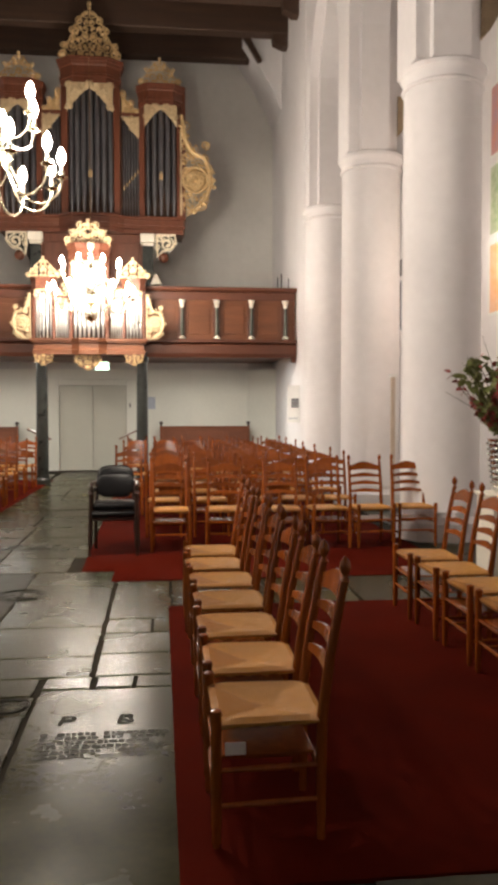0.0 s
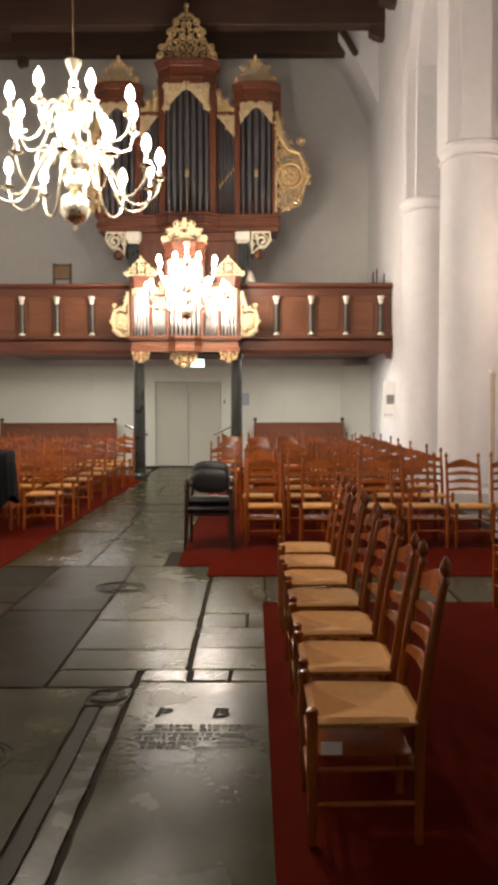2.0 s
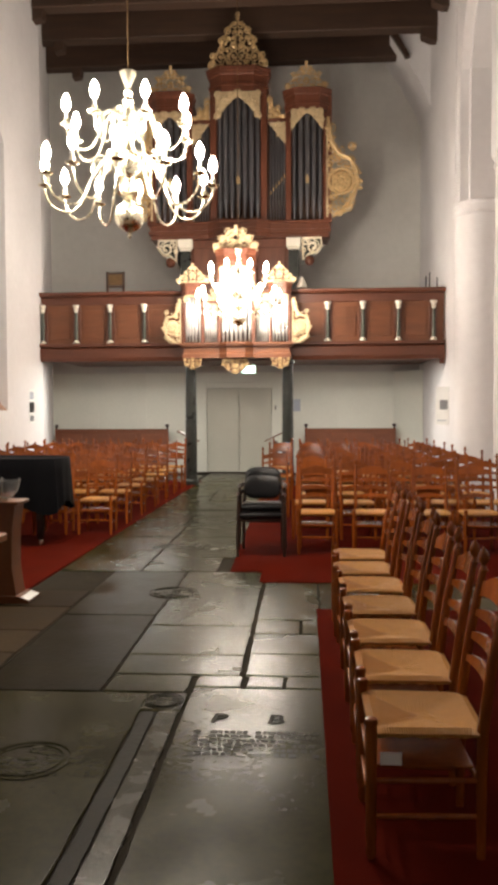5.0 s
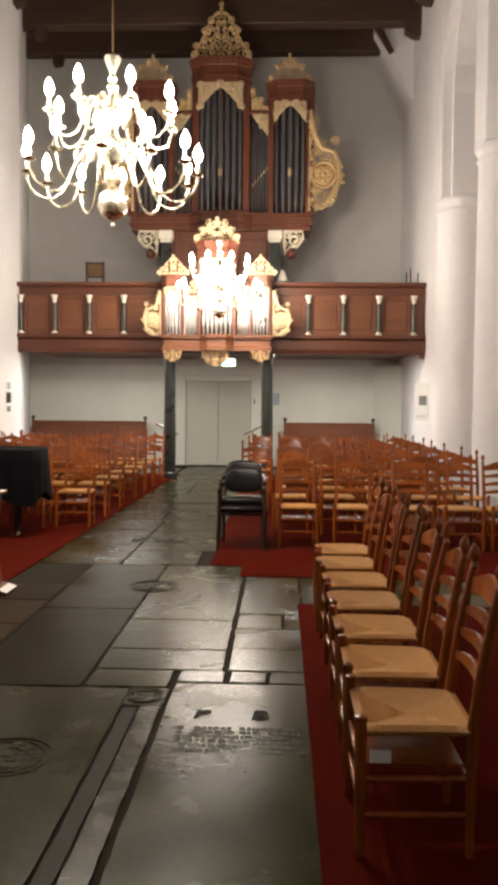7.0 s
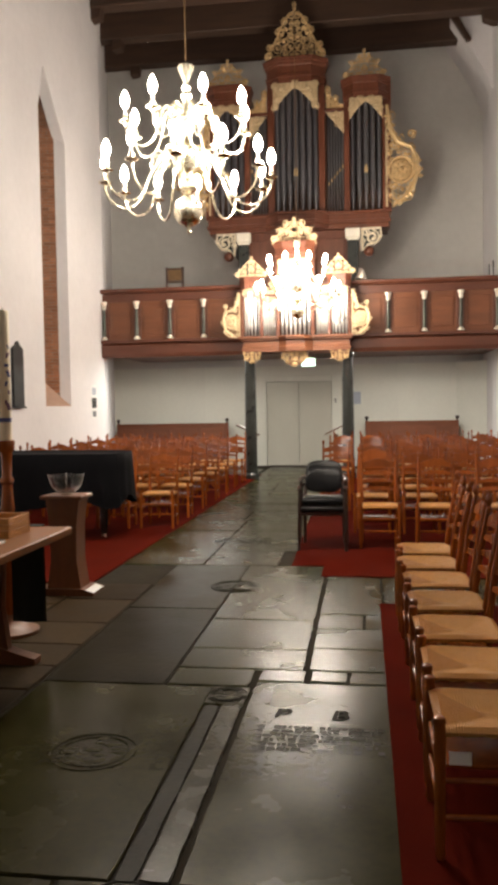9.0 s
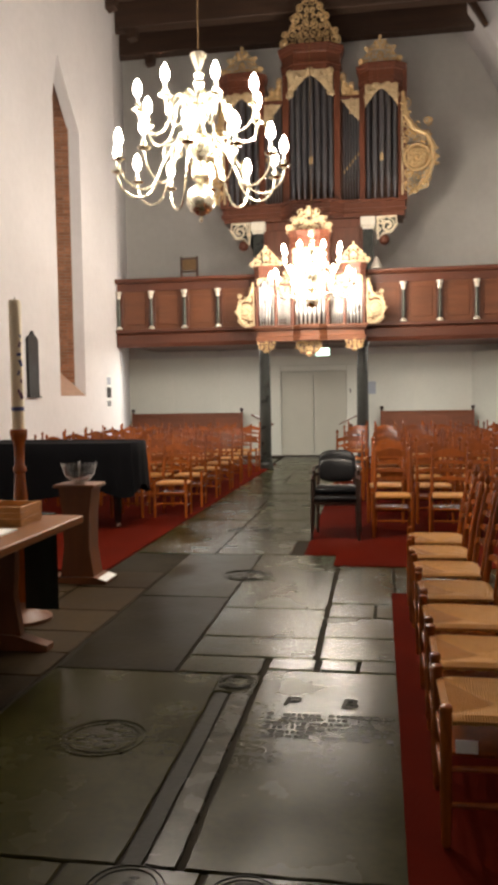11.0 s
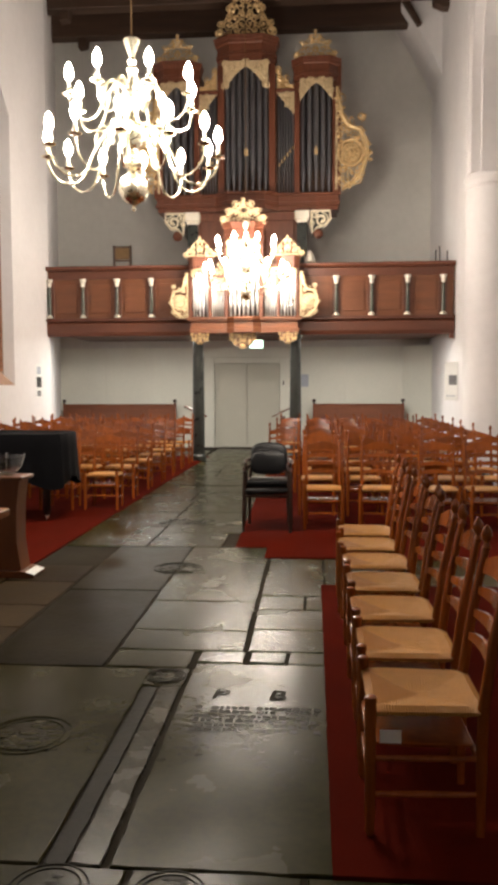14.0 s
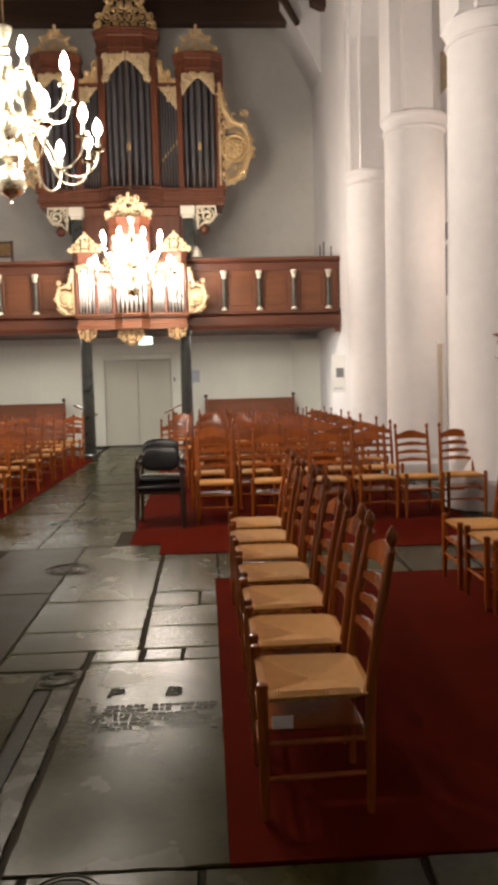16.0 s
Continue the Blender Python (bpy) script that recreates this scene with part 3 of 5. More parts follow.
part("handrail", prism([(0.20, 4.16), (-0.06, 4.16), (-0.10, 4.20), (-0.10, 4.25), (0.20, 4.25)], -5.795, 3.04, axis="x"), GALLERY_DARK, gallery)
part("frieze", box(-5.79, 3.03, 0.03, 0.059, 3.98, 4.159, 0.006), GALLERY_DARK, gallery)
posts_x = (-5.74, -4.99, -4.23, -3.47, 0.54, 1.295, 2.05, 2.80)
for x in posts_x:
    part("stile", box(x - 0.085, x + 0.085, 0.03, 0.059, 3.141, 3.979, 0.006), GALLERY_DARK, gallery)
    c = part("colonnette", lathe([(0.034, 3.20), (0.042, 3.30), (0.036, 3.60), (0.030, 3.81)], 12, (x, -0.012, 0)), COLONNETTE, gallery, "green marbled colonnette", smooth=True)
    part("capital", lathe([(0.034, 3.81), (0.05, 3.86), (0.046, 3.89), (0.072, 3.95), (0.072, 3.98)], 8, (x, -0.012, 0)), CREAM, c)
    part("base", lathe([(0.075, 3.141), (0.072, 3.165), (0.05, 3.18), (0.04, 3.205)], 8, (x, -0.012, 0)), CREAM, c)
for a, b in [(-5.74, -4.99), (-4.99, -4.23), (-4.23, -3.47), (-3.47, -2.72), (-0.20, 0.54), (0.54, 1.295), (1.295, 2.05), (2.05, 2.80)]:
    part("raised_panel", box(a + 0.14, b - 0.14, 0.045, 0.0595, 3.24, 3.88, 0.012), GALLERY_WOOD, gallery)
part("end_post", box(2.93, 3.035, -0.02, 0.059, 2.63, 2.734, 0.01), GALLERY_DARK, gallery)
for x, h in ((2.66, 4.52), (2.74, 4.60), (2.90, 4.50)):
    part("iron_post", tube([(x, 0.18, 4.25), (x, 0.18, h)], 0.014, 6), SLATE, gallery)

pillar = thing("gallery_pillar", (-2.46, GY + 0.06, 0), "dark green marbled round pillar under the gallery", "pillar", "pillars under the gallery")
part("pillar_base", lathe([(0.17, 0), (0.17, 0.10), (0.14, 0.14), (0.14, 0.20)], 16), MARBLE_DARK, pillar)
part("pillar_shaft", lathe([(0.125, 0.20), (0.13, 0.9), (0.112, 2.62)], 24), MARBLE_DARK, pillar, smooth=True)
part("pillar_capital", lathe([(0.115, 2.62), (0.15, 2.68), (0.13, 2.74), (0.17, 2.84)], 16), MARBLE_DARK, pillar)
copy_thing(pillar, pose(-0.33, GY + 0.06, 0))

# made-up fixtures round the added fill lamps, out of sight behind the cornice
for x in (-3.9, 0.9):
    lamp = thing("ceiling_light", (x, 18.1, 2.84), "slim white fill light added under the gallery, hidden by the cornice", "ceiling light", "tube lights under the gallery")
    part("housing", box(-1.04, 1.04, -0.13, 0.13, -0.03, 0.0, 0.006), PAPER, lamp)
    part("diffuser", box(-1.0, 1.0, -0.10, 0.10, -0.045, -0.0305, 0.004), FILL_GLOW, lamp, "glowing diffuser")

shade_lamp = thing("desk_lamp", (-0.02, GY + 0.20, 4.25), "small desk lamp with a white conical shade on the gallery", "lamp")
part("stem", tube([(0, 0, 0), (0, 0, 0.16)], 0.012, 6), BRONZE, shade_lamp)
part("shade", lathe([(0.13, 0.06), (0.10, 0.14), (0.05, 0.26), (0.03, 0.30)], 14), CREAM, shade_lamp, "white conical shade", smooth=True)

music_desk = thing("hymn_desk", (-4.13, GY + 0.12, 4.25), "small dark framed brass desk on the gallery rail", "desk")
part("plate", box(-0.17, 0.17, -0.012, 0.012, 0.17, 0.42, 0.004), BRONZE, music_desk, "brass plate")
for s in (-1, 1):
    part("upright", box(0.18 * s - 0.026, 0.18 * s + 0.026, -0.02, 0.02, 0.0, 0.47, 0.004), DARK_FRAME, music_desk)
for z in (0.14, 0.43):
    part("crossbar", box(-0.16, 0.16, -0.016, 0.016, z - 0.022, z + 0.022, 0.004), DARK_FRAME, music_desk)


# ---- organs ----
def pipe_bm(r, z0, z1, foot=0.6):
    """An organ pipe with a tapered foot, a flattened mouth and a long body."""
    bm = lathe([(r * 0.28, z0), (r, z0 + foot), (r, z0 + foot + 0.004), (r * 0.97, z1)], 12)
    return prism([(-r * 0.55, z0 + foot + 0.02), (r * 0.55, z0 + foot + 0.02), (r * 0.5, z0 + foot + r * 1.3), (0, z0 + foot + r * 2.2), (-r * 0.5, z0 + foot + r * 1.3)], -r * 1.03, -r * 0.75, bm)


def pipe(parent, x, y, z0, z1, r, foot, material, gold=False):
    p = part("pipe", pipe_bm(r, z0, z1, foot), material, parent, smooth=True, at=(x, y, 0))
    if gold:
        q = r * 1.05
        part("mouth", prism([(-q * 0.6, z0 + foot - q * 0.2), (q * 0.6, z0 + foot - q * 0.2), (q * 0.62, z0 + foot + q * 1.5), (0, z0 + foot + q * 2.8), (-q * 0.62, z0 + foot + q * 1.5)], -q * 1.12, -q * 0.9), GOLD, p, "gilded pipe mouth")
    return p


def bowed(half, depth, grow=0.0):
    """Plan of a tower front: a half hexagon bulging towards the nave."""
    h = half + grow
    return [(-h, 0.3), (-h, -0.02 - grow), (-h * 0.55, -depth - grow), (h * 0.55, -depth - grow), (h, -0.02 - grow), (h, 0.3)]


def tower(parent, cx, half, z0, z1, ztop, depth, pipes, r, material, seed, drop, gold=True, foot=0.55, post=0.09):
    """A pipe tower: posts, pipes on a bowed plan, pipe shades and a stepped cornice."""
    for s in (-1, 1):
        part("post", box(cx + s * half - post / 2, cx + s * half + post / 2, -0.06, 0.3, z0, z1, 0.012), CASE_WOOD, parent)
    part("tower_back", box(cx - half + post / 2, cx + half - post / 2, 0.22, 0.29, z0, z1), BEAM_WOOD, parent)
    inner = half - post / 2
    for k in range(pipes):
        u = -1 + 2 * (k + 0.5) / pipes
        lift = foot * (0.55 + 0.9 * (1 - abs(u))) if gold else foot * (0.8 + 0.4 * abs(u))
        pipe(parent, cx + u * inner, 0.10 - (depth + 0.02) * (1 - abs(u) ** 1.6), z0 + 0.01, z1 - 0.04, r, lift, material, gold and abs(u) < 0.2)

    def shade(x, z):
        return z > z1 - drop * (0.16 + 0.84 * (abs(x) / inner) ** 1.3)
    bm = carving(shade, 0, inner, z1 - drop, z1, inner * 0.26, seed, -depth - 0.04)
    # pierced board behind the scrolls
    pts = [(-inner, z1 - drop)] + [(x, z1 - drop * (0.2 + 0.8 * (abs(x) / inner) ** 1.3) + 0.015) for x in frange(-inner * 0.97, inner * 0.97, 11)] + [(inner, z1 - drop), (inner, z1), (-inner, z1)]
    prism(pts, -depth - 0.02, -depth + 0.0, bm)
    part("pipe_shade", bm, GOLD_PALE, parent, "gilded carved pipe shade", at=(cx, 0, 0))
    bm = bmesh.new()
    span = ztop - z1
    rings = []
    for a, g in ((0.0, 0.0), (0.22, 0.0), (0.22, 0.035), (0.33, 0.035), (0.36, 0.01), (0.68, 0.01), (0.72, 0.045), (0.82, 0.05), (0.84, 0.075), (0.93, 0.08), (0.94, 0.10), (1.0, 0.10)):
        rings.append([bm.verts.new((cx + x, y, z1 + a * span)) for x, y in bowed(half + post / 2, depth + 0.04, g * half * 1.5)])
    for p, q in zip(rings, rings[1:]):
        for k in range(6):
            bm.faces.new((p[k], p[(k + 1) % 6], q[(k + 1) % 6], q[k]))
    bm.faces.new(rings[0])
    bm.faces.new(rings[-1])
    part("cornice", bm, CASE_WOOD, parent)


def crest(parent, cx, half, z0, z1, seed, y, material=GOLD):
    """A gilded crest of scrolls, broad below and drawn up to a point."""
    def inside(x, z):
        v = (z - z0) / (z1 - z0)
        return abs(x) < half * (1.0 - 0.25 * v if v < 0.25 else 0.86 - 0.80 * ((v - 0.25) / 0.75) ** 1.25)
    bm = carving(inside, 0, half, z0, z1 - (z1 - z0) * 0.12, half * 0.23, seed, 0.0, thick=0.14)
    for s in (-1, 1):
        scroll(bm, s * half * 0.86, z0 + half * 0.16, half * 0.17, 1.4, 0, s, half * 0.045, -0.02)
    ball((0, 0, z1 - half * 0.06), half * 0.085, bm, 2)
    lathe([(half * 0.03, z1 - half * 0.3), (half * 0.07, z1 - half * 0.2), (half * 0.03, z1 - half * 0.1)], 8, (0, 0, 0), bm)
    outline = [(half * 0.93, z0), (half * 0.78, z0 + (z1 - z0) * 0.24), (half * 0.58, z0 + (z1 - z0) * 0.42), (half * 0.42, z0 + (z1 - z0) * 0.62), (half * 0.14, z0 + (z1 - z0) * 0.84)]
    for s in (-1, 1):
        tube([(s * a, 0.01, b) for a, b in outline], half * 0.03, 5, bm)
    return part("crest", bm, material, parent, "gilded openwork crest", at=(cx, y, 0))


def wing(parent, x, side, z0, z1, w, seed, y, material=GOLD):
    """A gilded side wing: an S of acanthus round a medallion."""
    h = z1 - z0
    bm = bmesh.new()
    zc, rc = z0 + h * 0.36, w * 0.36
    b = bmesh.new()
    bmesh.ops.create_cone(b, cap_ends=True, segments=24, radius1=rc, radius2=rc * 0.8, depth=0.06, matrix=Matrix.Translation((side * w * 0.5, 0, zc)) @ Matrix.Rotation(math.pi / 2, 4, "X"))
    join(bm, b)
    for k in range(8):
        a = k * math.pi / 4
        ball((side * w * 0.5 + rc * 0.5 * math.cos(a), -0.035, zc + rc * 0.5 * math.sin(a)), rc * 0.22, bm, 1, (1, 0.5, 1))
    ball((side * w * 0.5, -0.05, zc), rc * 0.24, bm)
    ring = [(side * w * 0.5 + rc * 1.12 * math.cos(a), -0.01, zc + rc * 1.12 * math.sin(a)) for a in frange(0, 6.283, 25)]
    tube(ring, w * 0.055, 6, bm)
    path = [(0.06, 1.0), (0.12, 0.86), (0.2, 0.74), (0.42, 0.62), (0.80, 0.58), (0.98, 0.46), (0.98, 0.30), (0.84, 0.17), (0.56, 0.08), (0.22, 0.0)]
    tube([(side * w * a, -0.02, z0 + h * c) for a, c in path], [w * r for r in (0.05, 0.07, 0.09, 0.085, 0.08, 0.08, 0.075, 0.075, 0.065, 0.035)], 7, bm)
    for cx, cz, r, t, st in ((0.82, 0.70, 0.16, 1.5, 4.7), (1.02, 0.34, 0.15, 1.2, 0), (0.72, 0.10, 0.17, 1.4, 3.0), (0.24, 0.20, 0.14, 1.3, 2.0), (0.28, 0.60, 0.15, 1.2, 1.0), (0.16, 0.78, 0.11, 1.2, 0), (0.45, 0.04, 0.12, 1.2, 1)):
        scroll(bm, side * w * cx, z0 + h * cz, w * r, t, st if side > 0 else math.pi - st, side, w * 0.035, -0.03)
        ball((side * w * (cx + 0.08), -0.03, z0 + h * cz + 0.05 * w), w * 0.085, bm, 1, (1.2, 0.5, 0.8))
    rnd = random.Random(seed)
    edge = [(0.0, 0.30), (0.10, 0.85), (0.30, 1.02), (0.46, 1.02), (0.58, 0.92), (0.68, 0.55), (0.80, 0.30), (1.0, 0.14)]

    def leafy(u, z):
        v = (z - z0) / h
        for (v0, e0), (v1, e1) in zip(edge, edge[1:]):
            if v0 <= v <= v1:
                lim = e0 + (e1 - e0) * (v - v0) / (v1 - v0)
                return u < w * lim and math.hypot(u - w * 0.5, z - zc) > rc * 0.9
        return False
    fill = carving(leafy, 0.0, w, z0, z1, w * 0.25, seed, 0.0, mirror=False, thick=0.09)
    if side < 0:
        bmesh.ops.scale(fill, vec=(-1, 1, 1), verts=fill.verts)
    join(bm, fill)
    for k in range(12):
        a, c = path[rnd.randrange(1, 9)]
        ball((side * w * (a + rnd.uniform(-0.12, 0.12)), -0.03, z0 + h * (c + rnd.uniform(-0.03, 0.03))), w * rnd.uniform(0.05, 0.09), bm, 1, (1.3, 0.5, 0.7))
    part("edge_strip", box(min(0, side * w * 0.07), max(0, side * w * 0.07), -0.02, 0.03, z0, z1), GOLD_PALE, parent, at=(x, y, 0))
    return part("wing", bm, material, parent, "gilded acanthus wing with a medallion", at=(x, y, 0))


OX, OY = -1.46, 18.62
organ = thing("pipe_organ", (OX, OY, 4.25), "large mahogany pipe organ with gilded carvings and tin pipes", "organ")
Z0 = -4.25
base = [(-2.08, 0.9), (-2.08, 0.0), (-1.12, 0.0), (-0.72, -0.02), (-0.42, -0.28), (0.42, -0.28), (0.72, -0.02), (1.12, 0.0), (2.08, 0.0), (2.08, 0.9)]
bm = bmesh.new()
rings = [[bm.verts.new((x * (1 + g / 2), y - g, z + Z0)) for x, y in base] for z, g in ((5.62, -0.02), (5.71, -0.02), (5.73, 0.03), (5.80, 0.03), (5.81, 0.0), (5.93, 0.0), (5.945, 0.05), (6.0, 0.05))]
for p, q in zip(rings, rings[1:]):
    for k in range(len(base)):
        bm.faces.new((p[k], p[(k + 1) % len(base)], q[(k + 1) % len(base)], q[k]))
bm.faces.new(rings[0])
bm.faces.new(rings[-1])
part("impost", bm, CASE_WOOD, organ)
part("lower_case", box(-1.30, 1.30, 0.10, 0.9, 0.0, 5.62 + Z0, 0.02), CASE_WOOD, organ)
for x0, x1 in ((-1.08, -0.40), (-0.32, 0.32), (0.40, 1.08)):
    part("case_panel", box(x0, x1, 0.06, 0.0995, 0.18, 5.42 + Z0, 0.02), CASE_WOOD, organ)
for s in (-1, 1):
    p = part("pilaster", box(s * 1.255 - 0.12, s * 1.255 + 0.12, -0.02, 0.099, 0.0, 5.34 + Z0, 0.01), MARBLE_DARK, organ, "dark marbled pilaster")
    bm = box(s * 1.255 - 0.13, s * 1.255 + 0.13, -0.06, 0.098, 5.341 + Z0, 5.40 + Z0, 0.01)
    box(s * 1.255 - 0.17, s * 1.255 + 0.17, -0.09, 0.098, 5.40 + Z0, 5.61 + Z0, 0.02, bm)
    part("pilaster_capital", bm, CREAM, p, "white painted capital")
    bm = bmesh.new()
    scroll(bm, s * 1.70, 5.40 + Z0, 0.17, 1.6, 1.57, -s, 0.03, 0.03)
    scroll(bm, s * 1.55, 5.50 + Z0, 0.09, 1.3, 0, s, 0.02, 0.02)
    scroll(bm, s * 1.48, 5.33 + Z0, 0.07, 1.3, 3, s, 0.018, 0.02)
    tube([(s * 1.46, 0.03, 5.60 + Z0), (s * 1.88, 0.03, 5.60 + Z0), (s * 1.90, 0.03, 5.42 + Z0), (s * 1.78, 0.03, 5.26 + Z0), (s * 1.60, 0.03, 5.24 + Z0), (s * 1.48, 0.03, 5.10 + Z0), (s * 1.46, 0.03, 5.60 + Z0)], 0.028, 6, bm)
    part("bracket", bm, GILT_CREAM, organ, "cream and gilt carved bracket")
    part("bracket_block", prism([(s * 1.45, 5.60 + Z0), (s * 1.86, 5.60 + Z0), (s * 1.86, 5.44 + Z0), (s * 1.72, 5.28 + Z0), (s * 1.56, 5.25 + Z0), (s * 1.45, 5.06 + Z0)], 0.05, 0.5), MARBLE_DARK, organ)
    ball_bm = ball((s * 1.62, 0.1, 5.10 + Z0), 0.12, None, 2)
    part("bracket_pendant", ball_bm, CASE_WOOD, organ, smooth=True)

for x0, x1 in ((-2.10, -1.10), (-1.09, -0.66), (-0.65, 0.65), (0.66, 1.09), (1.10, 2.10)):
    tall = 8.86 if abs(x0 + x1) > 2.5 else (8.32 if abs(x0 + x1) > 0.5 else 8.9)
    part("case_body", box(x0, x1, 0.30, 1.6, 6.0 + Z0, tall + Z0), CASE_WOOD, organ)
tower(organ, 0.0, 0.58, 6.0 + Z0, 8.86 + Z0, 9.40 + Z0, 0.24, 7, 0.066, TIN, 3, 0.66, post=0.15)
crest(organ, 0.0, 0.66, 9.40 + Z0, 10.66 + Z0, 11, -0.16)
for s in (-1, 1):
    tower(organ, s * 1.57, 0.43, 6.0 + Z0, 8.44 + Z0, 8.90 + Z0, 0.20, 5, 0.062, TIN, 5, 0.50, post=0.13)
    crest(organ, s * 1.55, 0.48, 8.90 + Z0, 9.52 + Z0, 17, -0.14)
    part("outer_post", box(s * 2.07 - 0.06, s * 2.07 + 0.06, -0.05, 0.3, 6.0 + Z0, 8.84 + Z0, 0.012), CASE_WOOD, organ)
    wing(organ, s * 2.0, s, 6.04 + Z0, 8.30 + Z0, 0.70, 23, -0.04)
    # flat with rising pipe mouths
    for k in range(6):
        x = s * (0.70 + 0.38 * (k + 0.5) / 6)
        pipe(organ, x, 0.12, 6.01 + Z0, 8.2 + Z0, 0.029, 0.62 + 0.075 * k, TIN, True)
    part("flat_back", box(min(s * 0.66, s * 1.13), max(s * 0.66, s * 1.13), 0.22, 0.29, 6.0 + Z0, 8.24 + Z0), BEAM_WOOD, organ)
    part("flat_rail", box(min(s * 0.66, s * 1.12), max(s * 0.66, s * 1.12), -0.03, 0.2, 8.24 + Z0, 8.32 + Z0, 0.01), CASE_WOOD, organ)
    bm = carving(lambda x, z: (z - 7.68 - Z0) / 0.55 > 1 - (x - 0.68) / 0.42, 0.68, 1.10, 7.68 + Z0, 8.23 + Z0, 0.10, 7, -0.03, mirror=False)
    prism([(0.68, 8.23 + Z0), (1.10, 8.23 + Z0), (1.10, 7.70 + Z0)], -0.01, 0.01, bm)
    if s < 0:
        bmesh.ops.scale(bm, vec=(-1, 1, 1), verts=bm.verts)
    part("flat_shade", bm, GOLD_PALE, organ, "gilded carved pipe shade")
    bm = carving(lambda x, z: (z - 8.32 - Z0) / 0.5 < 1.05 - (x - 0.68) / 0.42 * 0.85, 0.68, 1.10, 8.33 + Z0, 8.82 + Z0, 0.11, 9, -0.0, mirror=False)
    prism([(0.68, 8.33 + Z0), (1.08, 8.33 + Z0), (0.68, 8.74 + Z0)], 0.02, 0.035, bm)
    if s < 0:
        bmesh.ops.scale(bm, vec=(-1, 1, 1), verts=bm.verts)
    part("flat_crest", bm, GOLD, organ, "gilded scrollwork above the flat")

# the smaller case in front of the parapet
RX, RY = -1.41, 17.10
chair_organ = thing("chair_organ", (RX, RY, 2.70), "small mahogany organ case with gilded carvings hung on the gallery front", "organ")
R0 = -2.70
bm = bmesh.new()
rings = []
for z, g in ((2.76, 0.0), (2.85, 0.0), (2.87, -0.03), (2.99, -0.03), (3.01, 0.03), (3.04, 0.03), (3.05, 0.06), (3.09, 0.06)):
    plan = [(-1.16 - g, 0.39), (-1.16 - g, -g), (-0.72, -g), (-0.36, -g), (-0.2, -0.14 - g), (0.2, -0.14 - g), (0.36, -g), (0.72, -g), (1.16 + g, -g), (1.16 + g, 0.39)]
    rings.append([bm.verts.new((x, y, z + R0)) for x, y in plan])
for p, q in zip(rings, rings[1:]):
    for k in range(10):
        bm.faces.new((p[k], p[(k + 1) % 10], q[(k + 1) % 10], q[k]))
bm.faces.new(rings[0])
bm.faces.new(rings[-1])
part("base_moulding", bm, GALLERY_WOOD, chair_organ)
part("case_body", box(-1.13, 1.13, 0.30, 0.39, 3.09 + R0, 4.10 + R0), CASE_WOOD, chair_organ)
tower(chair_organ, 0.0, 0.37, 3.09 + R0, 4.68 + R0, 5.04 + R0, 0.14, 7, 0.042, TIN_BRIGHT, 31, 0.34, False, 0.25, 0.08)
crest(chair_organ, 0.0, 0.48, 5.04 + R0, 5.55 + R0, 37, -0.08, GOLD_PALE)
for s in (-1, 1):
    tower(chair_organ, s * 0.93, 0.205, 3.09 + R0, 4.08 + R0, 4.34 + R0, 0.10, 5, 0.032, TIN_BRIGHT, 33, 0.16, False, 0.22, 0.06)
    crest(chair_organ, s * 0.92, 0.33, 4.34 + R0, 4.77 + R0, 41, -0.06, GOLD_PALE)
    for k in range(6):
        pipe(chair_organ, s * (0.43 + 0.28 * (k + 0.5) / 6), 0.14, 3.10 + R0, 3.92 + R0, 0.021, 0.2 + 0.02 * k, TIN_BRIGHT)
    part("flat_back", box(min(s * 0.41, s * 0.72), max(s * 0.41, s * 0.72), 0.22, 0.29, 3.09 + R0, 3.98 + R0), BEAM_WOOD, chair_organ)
    part("flat_rail", box(min(s * 0.41, s * 0.72), max(s * 0.41, s * 0.72), 0.0, 0.2, 3.93 + R0, 3.98 + R0, 0.006), CASE_WOOD, chair_organ)
    bm = carving(lambda x, z: (z - 3.98 - R0) / 0.34 < 1.1 - (x - 0.41) / 0.31 * 0.8, 0.41, 0.72, 3.98 + R0, 4.32 + R0, 0.075, 43, 0.06, mirror=False)
    if s < 0:
        bmesh.ops.scale(bm, vec=(-1, 1, 1), verts=bm.verts)
    part("flat_crest", bm, GOLD_PALE, chair_organ, "gilded scrollwork above the flat")
    bm = carving(lambda x, z: True, 0.42, 0.71, 3.76 + R0, 3.93 + R0, 0.06, 47, -0.0, mirror=False)
    if s < 0:
        bmesh.ops.scale(bm, vec=(-1, 1, 1), verts=bm.verts)
    part("flat_shade", bm, GOLD_PALE, chair_organ)
    wing(chair_organ, s * 1.19, s, 3.07 + R0, 4.02 + R0, 0.36, 53, 0.0, GOLD_PALE)


def pendant(x, w, z0, z1, seed):
    def inside(a, z):
        return (a / w) ** 2 + ((z1 - z) / (z1 - z0)) ** 2 < 1
    bm = carving(inside, 0, w, z0, z1, w * 0.27, seed, -0.02)
    pts = [(w * math.cos(a), z1 + (z1 - z0) * 0.9 * math.sin(a)) for a in frange(math.pi, 2 * math.pi, 15)]
    p = part("pendant", bm, GOLD, chair_organ, "gilded carved pendant", at=(x, 0.02, 0))
    part("pendant_block", prism(pts, 0.0, 0.12), CASE_WOOD, p)


pendant(-0.94, 0.19, 2.52 + R0, 2.755 + R0, 61)
pendant(0.93, 0.19, 2.52 + R0, 2.755 + R0, 61)
pendant(-0.03, 0.29, 2.42 + R0, 2.755 + R0, 67)

